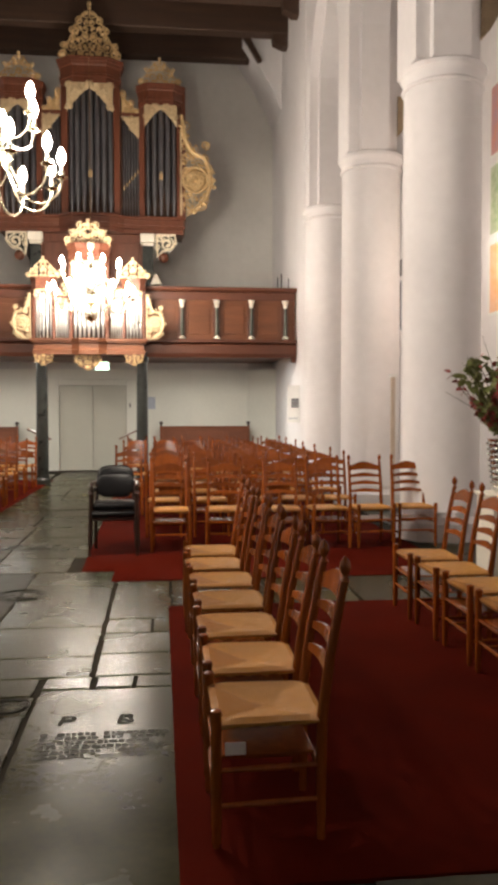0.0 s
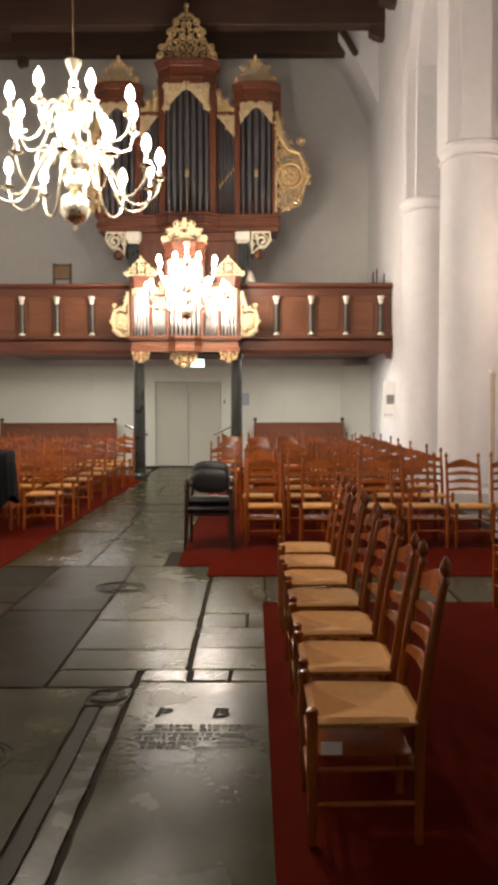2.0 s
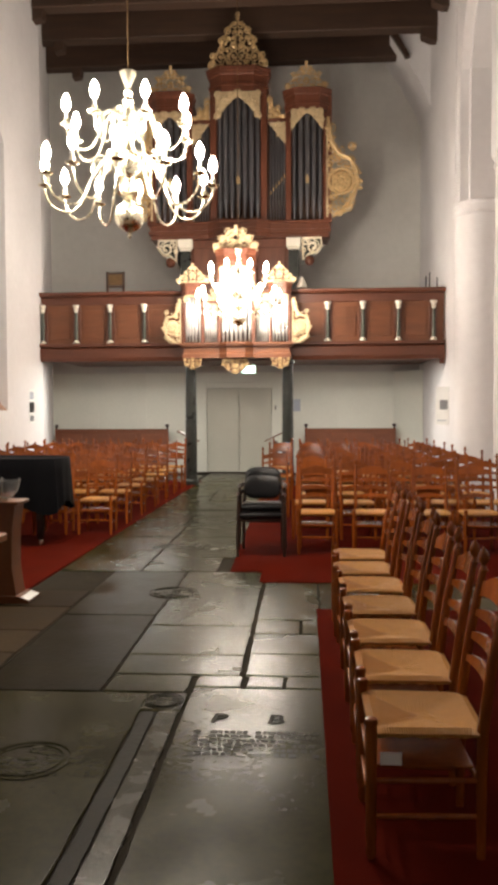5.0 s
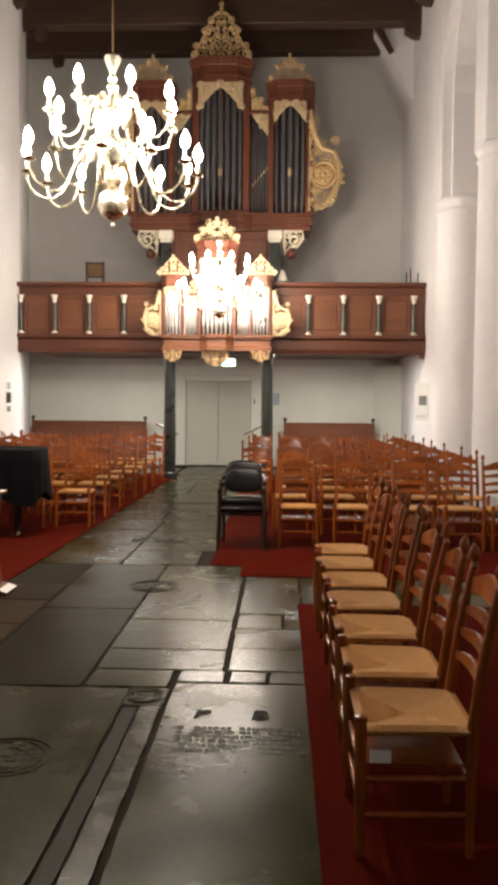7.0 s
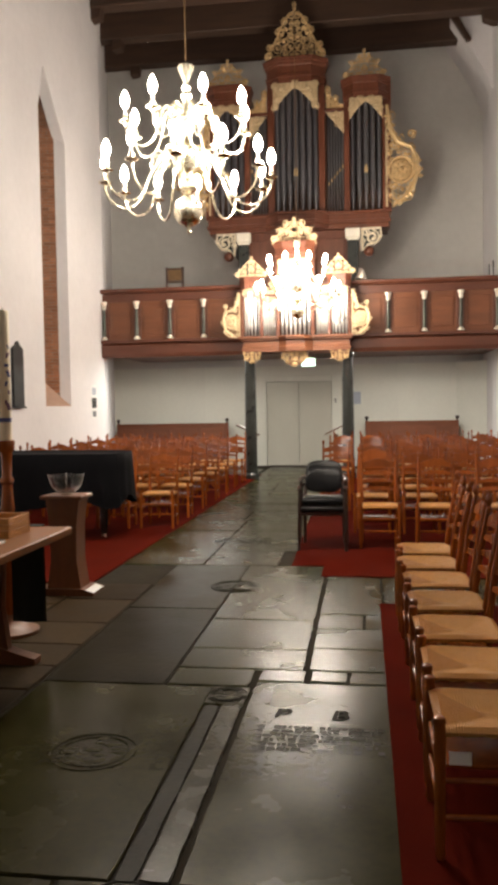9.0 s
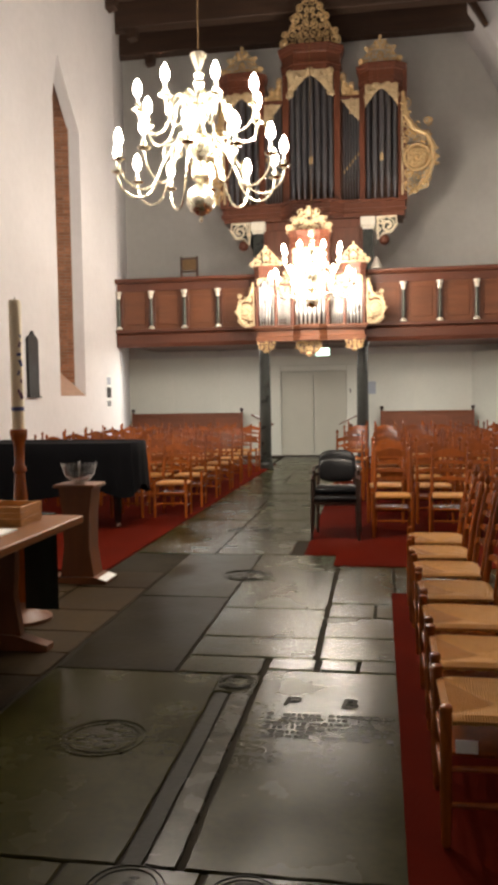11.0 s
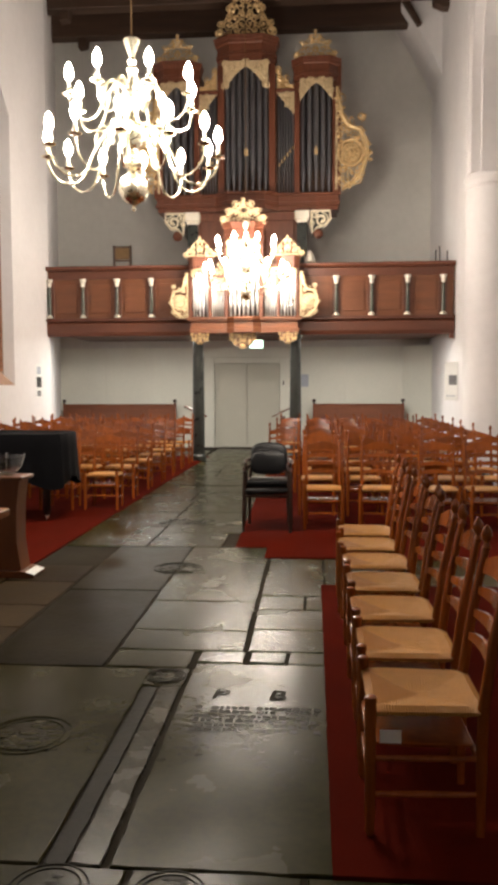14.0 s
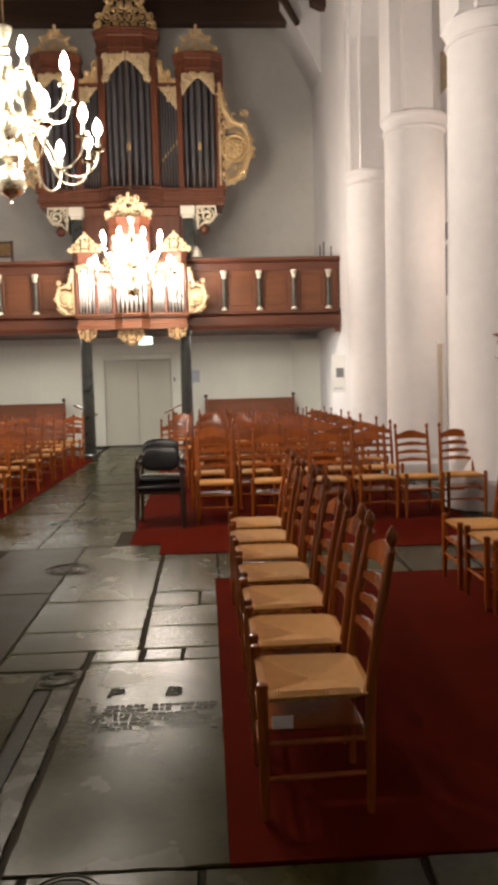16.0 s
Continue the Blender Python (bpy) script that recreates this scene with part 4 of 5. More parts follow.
exit_sign = thing("exit_sign", (-1.17, 17.35, 2.44), "lit green and white emergency exit sign", "sign")
part("sign_box", box(-0.15, 0.15, 0.012, 0.06, 0.0, 0.18, 0.006), PAPER, exit_sign)
part("sign_face", box(-0.14, 0.14, 0.002, 0.0115, 0.01, 0.17, 0.002), EXIT_GREEN, exit_sign, "glowing pale green face")
for x in (-0.1, 0.1):
    part("hanger", tube([(x, 0.036, 0.18), (x, 0.036, 0.33)], 0.006, 6), SLATE, exit_sign)


# ---- chandeliers ----
def build_chandelier(at):
    c = thing("chandelier", at, "polished brass candle chandelier with two tiers of lit bulbs", "chandelier", "chandeliers of the nave")
    x = y = 0
    part("stem", lathe([(0.03, 3.60), (0.10, 3.66), (0.07, 3.74), (0.045, 3.80), (0.12, 3.92), (0.13, 3.98), (0.06, 4.06), (0.04, 4.14), (0.09, 4.24), (0.10, 4.30), (0.05, 4.38), (0.035, 4.46), (0.055, 4.52), (0.03, 4.56), (0.045, 4.60), (0.025, 4.63), (0.03, 4.66), (0.075, 4.76), (0.078, 4.79), (0.03, 4.79)], 18), BRASS, c, smooth=True)
    part("globe", lathe([(0.012, 3.24), (0.022, 3.26), (0.012, 3.29), (0.03, 3.305), (0.10, 3.34), (0.138, 3.41), (0.14, 3.46), (0.115, 3.53), (0.06, 3.58), (0.03, 3.61)], 22), BRASS, c, smooth=True)
    part("rod", tube([(0, 0, 4.79), (0, 0, Z_TOP + 0.01)], 0.008, 6), BRONZE, c, "thin dark hanging rod")

    def arm_set(n, r, hub, pan, dip, turn):
        knots = [(0.05, hub - 0.03), (0.12, hub + 0.06), (0.22, hub + 0.05), (0.34 * r / 0.79 + 0.02, (hub + pan) / 2 - 0.06), (0.46 * r / 0.79, pan - dip * 0.75), (0.60 * r / 0.79, pan - dip), (0.73 * r / 0.79, pan - dip * 0.72), (r - 0.008, pan - dip * 0.30), (r, pan)]
        pts = []
        ext = [knots[0]] + knots + [knots[-1]]
        for k in range(1, len(ext) - 2):
            for t in (0, 0.25, 0.5, 0.75):
                q = [0.5 * (2 * ext[k][c] + (ext[k + 1][c] - ext[k - 1][c]) * t + (2 * ext[k - 1][c] - 5 * ext[k][c] + 4 * ext[k + 1][c] - ext[k + 2][c]) * t * t + (3 * ext[k][c] - ext[k - 1][c] - 3 * ext[k + 1][c] + ext[k + 2][c]) * t ** 3) for c in (0, 1)]
                pts.append((q[0], 0, q[1]))
        pts.append((r, 0, pan))
        arm = tube(pts, 0.0115, 7)
        scroll_pts = []
        for u in frange(0, 1, 14):
            a = -0.6 + 1.5 * math.pi * u
            q = 0.095 * (1 - 0.7 * u)
            scroll_pts.append((r * 0.33 + q * math.cos(a), 0, hub - 0.02 + q * math.sin(a)))
        tube(scroll_pts, 0.008, 6, arm)
        arm_me = mesh_of("arm", arm, BRASS, True)
        pan_me = mesh_of("drip_pan", lathe([(0.012, -0.03), (0.02, -0.01), (0.055, 0.0), (0.064, 0.012), (0.02, 0.010), (0.022, 0.04), (0.026, 0.06), (0.018, 0.062)], 14), BRASS, True)
        tube_me = mesh_of("candle_sleeve", lathe([(0.0145, 0.06), (0.0145, 0.125), (0.010, 0.13)], 10), CANDLE_TUBE, True)
        bulb_me = mesh_of("bulb", lathe([(0.012, 0.128), (0.028, 0.145), (0.039, 0.175), (0.039, 0.205), (0.026, 0.25), (0.006, 0.285)], 12), BULB, True)
        for k in range(n):
            a = turn + 360 * k / n
            arm_ob = piece("arm", arm_me, c, pose(0, 0, 0, 0, 0, a))
            p = piece("drip_pan", pan_me, c, pose(r * math.cos(math.radians(a)), r * math.sin(math.radians(a)), pan))
            piece("candle_sleeve", tube_me, p, pose(0, 0, 0))
            piece("bulb", bulb_me, p, pose(0, 0, 0))

    arm_set(12, 0.79, 3.93, 3.73, 0.24, 5)
    arm_set(8, 0.58, 4.34, 4.22, 0.20, 27)
    return c


chandelier = build_chandelier(CHANDELIERS[0])
for p in CHANDELIERS[1:]:
    copy_thing(chandelier, pose(*p))


# ---- rush chairs ----
def build_chair(at, turn):
    """Ladder-back church chair. It faces -y; the seat is 0.46 high."""
    ch = thing("rush_chair", at, "varnished ladder-back wooden chair with a woven rush seat", "chair", "rush chairs", turn=turn)
    front = lathe([(0.013, 0.0), (0.019, 0.02), (0.016, 0.05), (0.020, 0.08), (0.021, 0.38), (0.0225, 0.455), (0.020, 0.478), (0.024, 0.486), (0.021, 0.502), (0.008, 0.508)], 10)
    front_me = mesh_of("front_leg", front, CHAIR_WOOD, True)
    for s in (-1, 1):
        piece("front_leg", front_me, ch, pose(s * 0.212, -0.195, 0))
    pts = [(0, 0, 0), (0, 0.0, 0.25), (0, 0.004, 0.46), (0, 0.035, 0.70), (0, 0.085, 0.955)]
    post = tube(pts, [0.016, 0.0205, 0.021, 0.0195, 0.0155], 10)
    lathe([(0.015, 0.95), (0.020, 0.957), (0.012, 0.968), (0.010, 0.978), (0.018, 0.992), (0.0225, 1.008), (0.019, 1.026), (0.009, 1.042), (0.003, 1.050)], 10, (0, 0.088, 0), post)
    post_me = mesh_of("back_post", post, CHAIR_WOOD, True)
    for s in (-1, 1):
        piece("back_post", post_me, ch, pose(s * 0.192, 0.195, 0))

    def slat(z, low, high, w):
        """A bowed slat with an arched top."""
        b = bmesh.new()
        n = 9
        rows = []
        for k in range(n):
            u = -1 + 2 * k / (n - 1)
            x = u * 0.186
            y = 0.195 + 0.035 + (z - 0.70) * 0.20 + 0.018 * (1 - u * u)
            top = z + low + (high - low) * (math.cos(u * math.pi) * 0.5 + 0.5) ** 0.8
            bot = z - w + 0.3 * (high - low) * (1 - u * u)
            rows.append([b.verts.new(v) for v in ((x, y - 0.006, bot), (x, y + 0.006, bot), (x, y + 0.006 + 0.2 * (top - bot), top), (x, y - 0.006 + 0.2 * (top - bot), top))])
        for p, q in zip(rows, rows[1:]):
            for j in range(4):
                b.faces.new((p[j], p[(j + 1) % 4], q[(j + 1) % 4], q[j]))
        b.faces.new(rows[0][::-1])
        b.faces.new(rows[-1])
        return part("slat", b, CHAIR_WOOD, ch, smooth=True)

    slat(0.885, 0.030, 0.078, 0.028)
    slat(0.795, 0.012, 0.036, 0.018)
    slat(0.705, 0.012, 0.034, 0.018)
    slat(0.615, 0.012, 0.032, 0.018)
    # rush seat: four quarters that sag to the middle, wrapped round the rails
    b = bmesh.new()
    n = 16
    grid = []
    for i in range(n + 1):
        v = -1 + 2 * i / n
        row = []
        for j in range(n + 1):
            u = -1 + 2 * j / n
            half = 0.222 - 0.014 * (v + 1) / 2
            d = max(abs(u), abs(v))
            z = 0.468 - 0.036 * (1 - d) ** 0.9 + (-0.016 if d > 0.99 else 0.003 * (d > 0.75)) - 0.006 * (1 - abs(abs(u) - abs(v)) * 6 if abs(abs(u) - abs(v)) < 0.16 else 0)
            row.append(b.verts.new((u * half, v * 0.208 + 0.006, z)))
        grid.append(row)
    for i in range(n):
        for j in range(n):
            b.faces.new((grid[i][j], grid[i][j + 1], grid[i + 1][j + 1], grid[i + 1][j]))
    rim = [grid[0][j] for j in range(n + 1)] + [grid[i][n] for i in range(1, n + 1)] + [grid[n][j] for j in range(n - 1, -1, -1)] + [grid[i][0] for i in range(n - 1, 0, -1)]
    low = [b.verts.new((w.co.x * 0.965, w.co.y * 0.965, 0.436 + 0.004 * math.sin(k * 2.1))) for k, w in enumerate(rim)]
    for k in range(len(rim)):
        j = (k + 1) % len(rim)
        b.faces.new((rim[k], low[k], low[j], rim[j]))
    b.faces.new(low)
    part("seat", b, RUSH, ch, "woven golden rush seat", smooth=True)
    for z in (0.19, 0.32):
        part("rung", tube([(-0.212, -0.195, z), (0, -0.195, z), (0.212, -0.195, z)], [0.009, 0.0125, 0.009], 8), CHAIR_WOOD, ch)
        for s in (-1, 1):
            part("rung", tube([(s * 0.212, -0.195, z - 0.04), (s * 0.202, 0, z - 0.04), (s * 0.192, 0.195, z - 0.04)], [0.009, 0.0125, 0.009], 8), CHAIR_WOOD, ch)
    part("book_shelf", box(-0.185, 0.185, -0.17, 0.17, 0.318, 0.328, 0.003), CHAIR_WOOD, ch, "thin book shelf under the seat")
    part("rung", tube([(-0.192, 0.195, 0.25), (0, 0.195, 0.25), (0.192, 0.195, 0.25)], [0.009, 0.012, 0.009], 8), CHAIR_WOOD, ch)
    return ch


rnd = random.Random(5)
chair = build_chair((0.450, 3.034, 0.006), -90)
part("label_card", box(0.186, 0.192, -0.160, -0.085, 0.327, 0.372), PAPER, chair, "small white paper tag under the seat")
near = chair
plain = build_chair((0.455, 3.034 + 0.565, 0.006), -90.8)
for k in range(2, 7):
    copy_thing(plain, pose(0.452 + rnd.uniform(-0.012, 0.012), 3.034 + 0.564 * k, 0.006, 0, 0, -90 + rnd.uniform(-1.5, 1.5)))
racked = build_chair((0.17, 9.14, 0.006), 1)
tagged(racked, "varnished ladder-back rush chair with a book box on its back")
rack = box(-0.13, 0.13, 0.262, 0.270, 0.60, 0.70, 0.003)
box(-0.13, 0.13, 0.270, 0.330, 0.60, 0.610, 0, rack)
box(-0.13, 0.13, 0.322, 0.330, 0.610, 0.68, 0, rack)
part("book_box", rack, CHAIR_WOOD, racked, "wooden book box behind the backrest")
# a second row across the carpet
for k in range(6):
    copy_thing(plain, pose(2.12 + 0.015 * k + rnd.uniform(-0.012, 0.012), 6.02 - 0.55 * k, 0.006, 0, 0, -90 + rnd.uniform(-2, 2)))
# block beside the arcade
for row in range(8):
    y = 9.14 + 1.06 * row
    for col in range(6):
        x = 0.13 + 0.555 * col
        if row == 0:
            x = (0.17, 0.82, 1.43, 1.97, 2.50, 3.0)[col]
        if (x > 2.9 and row > 0) or (row == 0 and col == 0):
            continue
        copy_thing(racked if rnd.random() < 0.3 else plain, pose(x + rnd.uniform(-0.03, 0.03), y + rnd.uniform(-0.03, 0.03), 0.006, 0, 0, rnd.uniform(-4, 4)))
    if row % 2 and row > 1:
        copy_thing(racked if rnd.random() < 0.3 else plain, pose(-0.42 + rnd.uniform(-0.02, 0.02), y, 0.006, 0, 0, rnd.uniform(-3, 3)))
# block beside the west wall
for row in range(7):
    y = 10.45 + 1.06 * row
    for col in range(6):
        x = -2.72 - 0.545 * col
        if row == 0 and col > 1:
            continue
        copy_thing(racked if rnd.random() < 0.3 else plain, pose(x + rnd.uniform(-0.03, 0.03), y + rnd.uniform(-0.03, 0.03), 0.006, 0, 0, rnd.uniform(-4, 4)))


# ---- pews under the gallery ----
def build_pew(x0, x1, y):
    p = thing("pew", ((x0 + x1) / 2, y, 0), "long dark brown oak pew with turned knobs against the wall", "pew", "pews under the gallery")
    h = (x1 - x0) / 2
    part("back", box(-h, h, -0.03, 0.03, 0.05, 1.13, 0.008), PEW_WOOD, p)
    part("top_rail", box(-h - 0.02, h + 0.02, -0.05, 0.05, 1.13, 1.175, 0.012), PEW_WOOD, p)
    part("seat", box(-h, h, -0.42, -0.032, 0.42, 0.46, 0.01), PEW_WOOD, p)
    n = 4
    for k in range(n):
        a = -h + 2 * h * k / n
        part("panel", box(a + 0.06, a + 2 * h / n - 0.06, -0.045, -0.0305, 0.56, 1.05, 0.01), PEW_WOOD, p)
    for s in (-1, 1):
        e = part("end", box(s * (h + 0.03) - 0.03, s * (h + 0.03) + 0.03, -0.45, 0.05, 0.0, 0.62, 0.012), PEW_WOOD, p)
        q = part("end_post", box(s * (h + 0.03) - 0.035, s * (h + 0.03) + 0.035, -0.035, 0.035, 0.62, 1.18, 0.01), PEW_WOOD, p)
        part("knob", lathe([(0.02, 1.18), (0.03, 1.19), (0.018, 1.205), (0.045, 1.235), (0.052, 1.26), (0.04, 1.29), (0.01, 1.305)], 12, (s * (h + 0.03), 0, 0)), DARK_FRAME, q, smooth=True)
    return p


build_pew(-6.50, -3.60, 20.9)
build_pew(0.11, 2.32, 20.9)


# ---- two stacked armchairs ----
def build_armchair(at, turn=0):
    a = thing("armchair", at, "black upholstered armchair with dark wooden frame, stacked in a pair", "armchair", "stacked armchairs", turn=turn)
    for s in (-1, 1):
        part("front_leg", tube([(s * 0.26, -0.22, 0.0), (s * 0.245, -0.20, 0.45), (s * 0.245, -0.19, 0.66)], [0.016, 0.022, 0.018], 8), DARK_FRAME, a)
        part("back_leg", tube([(s * 0.23, 0.30, 0.0), (s * 0.22, 0.20, 0.45), (s * 0.20, 0.24, 0.70)], [0.016, 0.022, 0.018], 8), DARK_FRAME, a)
        part("arm_rest", tube([(s * 0.245, -0.23, 0.665), (s * 0.255, -0.10, 0.685), (s * 0.245, 0.10, 0.68), (s * 0.205, 0.24, 0.70)], [0.018, 0.026, 0.024, 0.016], 8), DARK_FRAME, a)
        part("side_rail", tube([(s * 0.245, -0.20, 0.40), (s * 0.22, 0.21, 0.40)], 0.018, 8), DARK_FRAME, a)
    part("front_rail", tube([(-0.245, -0.20, 0.40), (0.245, -0.20, 0.40)], 0.018, 8), DARK_FRAME, a)
    b = box(-0.235, 0.235, -0.235, 0.20, 0.42, 0.485)
    bmesh.ops.bevel(b, geom=list(b.edges), offset=0.028, segments=3, affect="EDGES", profile=0.5)
    part("seat", b, BLACK_LEATHER, a, "black padded seat", smooth=True)
    b = bmesh.new()
    bmesh.ops.create_uvsphere(b, u_segments=24, v_segments=12, radius=1)
    for v in b.verts:
        p = v.co
        sx = math.copysign(abs(p.x) ** 0.6, p.x)
        sz = math.copysign(abs(p.z) ** 0.7, p.z)
        v.co = (0.21 * sx, 0.245 + 0.035 * p.y - 0.05 * (sx * sx) + 0.04 * sz, 0.735 + 0.14 * sz)
    part("backrest", b, BLACK_LEATHER, a, "rounded black padded backrest", smooth=True)
    return a


build_armchair((-0.455, 8.98, 0.006), 0)
build_armchair((-0.45, 9.06, 0.086), 1.5)

# ---- covered grand piano ----
piano = thing("grand_piano", (-3.82, 9.68, 0.006), "grand piano under a black cloth cover", "piano")
rndp = random.Random(9)
b = bmesh.new()
outline = [(-1.15, -0.52), (-0.6, -0.53), (-0.05, -0.53), (0.45, -0.52), (0.74, -0.50), (0.90, -0.42), (0.945, -0.25), (0.945, 0.0), (0.90, 0.22), (0.72, 0.34), (0.3, 0.38), (-0.3, 0.46), (-1.15, 0.48)]
dense = []
for k, (x, y) in enumerate(outline):
    x2, y2 = outline[(k + 1) % len(outline)]
    for u in (0, 0.25, 0.5, 0.75):
        dense.append((x + (x2 - x) * u, y + (y2 - y) * u))
rings = []
for lvl, (z, grow) in enumerate([(1.045, -0.05), (1.055, -0.012), (1.035, 0.004), (0.90, 0.012), (0.72, 0.022), (0.56, 0.03), (0.46, 0.035)]):
    ring = []
    for k, (x, y) in enumerate(dense):
        w = 0.016 * math.sin(k * 1.7) + 0.012 * math.sin(k * 0.63 + 1)
        f = max(0, lvl - 2) / 4
        r = math.hypot(x, y)
        hem = 0.07 * f * math.sin(k * 0.41 + 0.6) + (0.10 * f if x < 0.3 else 0)
        ring.append(b.verts.new((x * (1 + (grow + w * f) / r), y * (1 + (grow + w * f * 1.5) / r), z - hem)))
    rings.append(ring)
for p, q in zip(rings, rings[1:]):
    for k in range(len(dense)):
        j = (k + 1) % len(dense)
        b.faces.new((p[k], p[j], q[j], q[k]))
b.faces.new(rings[0])
part("cover", b, BLACK_CLOTH, piano, "black cloth cover hanging in folds", smooth=True)
part("lid_edge", prism([(x * 0.985, y * 0.98) for x, y in outline], 1.02, 1.03, axis="z"), BLACK_LACQUER, piano)
for x, y in ((0.66, -0.22), (-0.95, -0.3), (-0.2, 0.3)):
    leg = part("leg", tube([(x, y, 0.07), (x, y, 0.4), (x, y, 0.62)], [0.045, 0.055, 0.075], 8), BLACK_LACQUER, piano)
    part("castor", lathe([(0.015, 0.0), (0.03, 0.02), (0.03, 0.05), (0.02, 0.07)], 10, (x, y, 0)), BRASS, leg, "brass castor")

# ---- communion table and what stands on it ----
table = thing("communion_table", (-2.46, 4.15, 0), "solid oak communion table on shaped trestle legs", "table")
part("tabletop", box(-0.60, 0.60, -1.0, 0.80, 0.79, 0.84, 0.008), TABLE_WOOD, table)
for y in (0.62, -0.82):
    t = part("trestle", prism([(-0.24, 0.07), (-0.20, 0.35), (-0.22, 0.70), (-0.30, 0.788), (0.30, 0.788), (0.22, 0.70), (0.20, 0.35), (0.24, 0.07)], y - 0.03, y + 0.03), STAND_WOOD, table)
    part("foot", prism([(-0.42, 0.0), (-0.42, 0.04), (-0.30, 0.07), (-0.2, 0.10), (0.2, 0.10), (0.30, 0.07), (0.42, 0.04), (0.42, 0.0)], y - 0.05, y + 0.05), STAND_WOOD, t)
part("stretcher", box(-0.03, 0.03, -0.79, 0.589, 0.30, 0.40, 0.006), STAND_WOOD, table)
part("apron", box(0.40, 0.43, -0.85, 0.55, 0.72, 0.788, 0.004), STAND_WOOD, table)
cloth = thing("table_hanging", (-2.25, 4.99, 0.20), "dark green cloth hanging from the table edge", "cloth")
b = bmesh.new()
for k in range(12):
    u0, u1 = k / 12, (k + 1) / 12
    w0, w1 = 0.008 * math.sin(9 * u0), 0.008 * math.sin(9 * u1)
    x0, x1 = -0.05 + 0.23 * u0, -0.05 + 0.23 * u1
    vs = [b.verts.new(v) for v in ((x0, w0, 0.0), (x1, w1, 0.0), (x1, w1 * 0.4, 0.642), (x0, w0 * 0.4, 0.642))]
    b.faces.new(vs)
    vs2 = [b.verts.new((v.co.x, v.co.y + 0.004, v.co.z)) for v in vs]
    b.faces.new(vs2[::-1])
bmesh.ops.remove_doubles(b, verts=b.verts, dist=0.0005)
part("panel", b, GREEN_CLOTH, cloth)
part("fold", box(-0.05, 0.18, -0.06, 0.004, 0.641, 0.646), GREEN_CLOTH, cloth)

tray = thing("wooden_box", (-2.26, 4.60, 0.84), "low pale slatted wooden box lying on the table", "box")
for x0, x1, y0, y1 in ((-0.2, 0.2, -0.15, -0.135), (-0.2, 0.2, 0.135, 0.15), (-0.2, -0.186, -0.134, 0.134), (0.186, 0.2, -0.134, 0.134)):
    for k in range(3):
        part("slat", box(x0, x1, y0, y1, 0.012 + 0.036 * k, 0.046 + 0.036 * k, 0.003), BASKET, tray)
part("bottom", box(-0.2, 0.2, -0.15, 0.15, 0.0, 0.011), BASKET, tray)
sheet = thing("paper_sheet", (-2.12, 4.18, 0.84), "white printed paper lying on the table", "paper")
part("page", box(-0.10, 0.10, -0.14, 0.14, 0.0, 0.012, 0.002), PAPER, sheet)

# ---- paschal candle on its stand ----
stand = thing("candle_stand", (-2.515, 5.42, -0.004), "tall turned oak candle stand", "candle stand")
part("foot", lathe([(0.20, 0.0), (0.20, 0.03), (0.12, 0.06), (0.06, 0.10), (0.045, 0.14)], 20), STAND_WOOD, stand, smooth=True)
part("shaft", lathe([(0.042, 0.14), (0.034, 0.4), (0.042, 0.75), (0.050, 0.90), (0.040, 1.00), (0.036, 1.07), (0.048, 1.085), (0.048, 1.11), (0.034, 1.13), (0.037, 1.26), (0.045, 1.30)], 20), CHAIR_WOOD, stand, smooth=True)
part("cup", lathe([(0.045, 1.30), (0.058, 1.32), (0.062, 1.37), (0.056, 1.385), (0.04, 1.385)], 20), CHAIR_WOOD, stand, smooth=True)
candle = thing("paschal_candle", (-2.515, 5.42, 1.381), "thick ivory candle with blue and purple decoration", "candle")
part("wax", lathe([(0.043, 0.0), (0.0428, 0.5), (0.042, 0.90), (0.036, 0.915)], 24), WAX, candle, smooth=True)
part("wick", tube([(0, 0, 0.91), (0.003, 0, 0.935)], 0.003, 5), SLATE, candle)
part("band", lathe([(0.0442, 0.13), (0.0442, 0.16)], 24), BLUE_PRINT, candle, "blue painted band")
for k, (a, z, w, h, m) in enumerate([(-0.5, 0.24, 0.022, 0.05, PURPLE_PRINT), (-0.35, 0.34, 0.012, 0.03, PURPLE_PRINT), (-0.8, 0.40, 0.012, 0.035, BLUE_PRINT), (-0.4, 0.47, 0.02, 0.05, BLUE_PRINT), (-0.7, 0.53, 0.025, 0.02, BLUE_PRINT), (-0.5, 0.60, 0.014, 0.04, PURPLE_PRINT), (-0.35, 0.66, 0.010, 0.03, BLUE_PRINT), (-0.9, 0.27, 0.012, 0.03, PURPLE_PRINT)]):
    p = part("motif", box(-w / 2 * 1.3, w / 2 * 1.3, -0.0015, 0.0015, -h / 2, h / 2, 0.001), m, candle)
    p.matrix_basis = pose(0.0430 * math.cos(a), 0.0430 * math.sin(a), z, 0, 20 * (k % 3 - 1), math.degrees(a) + 90)

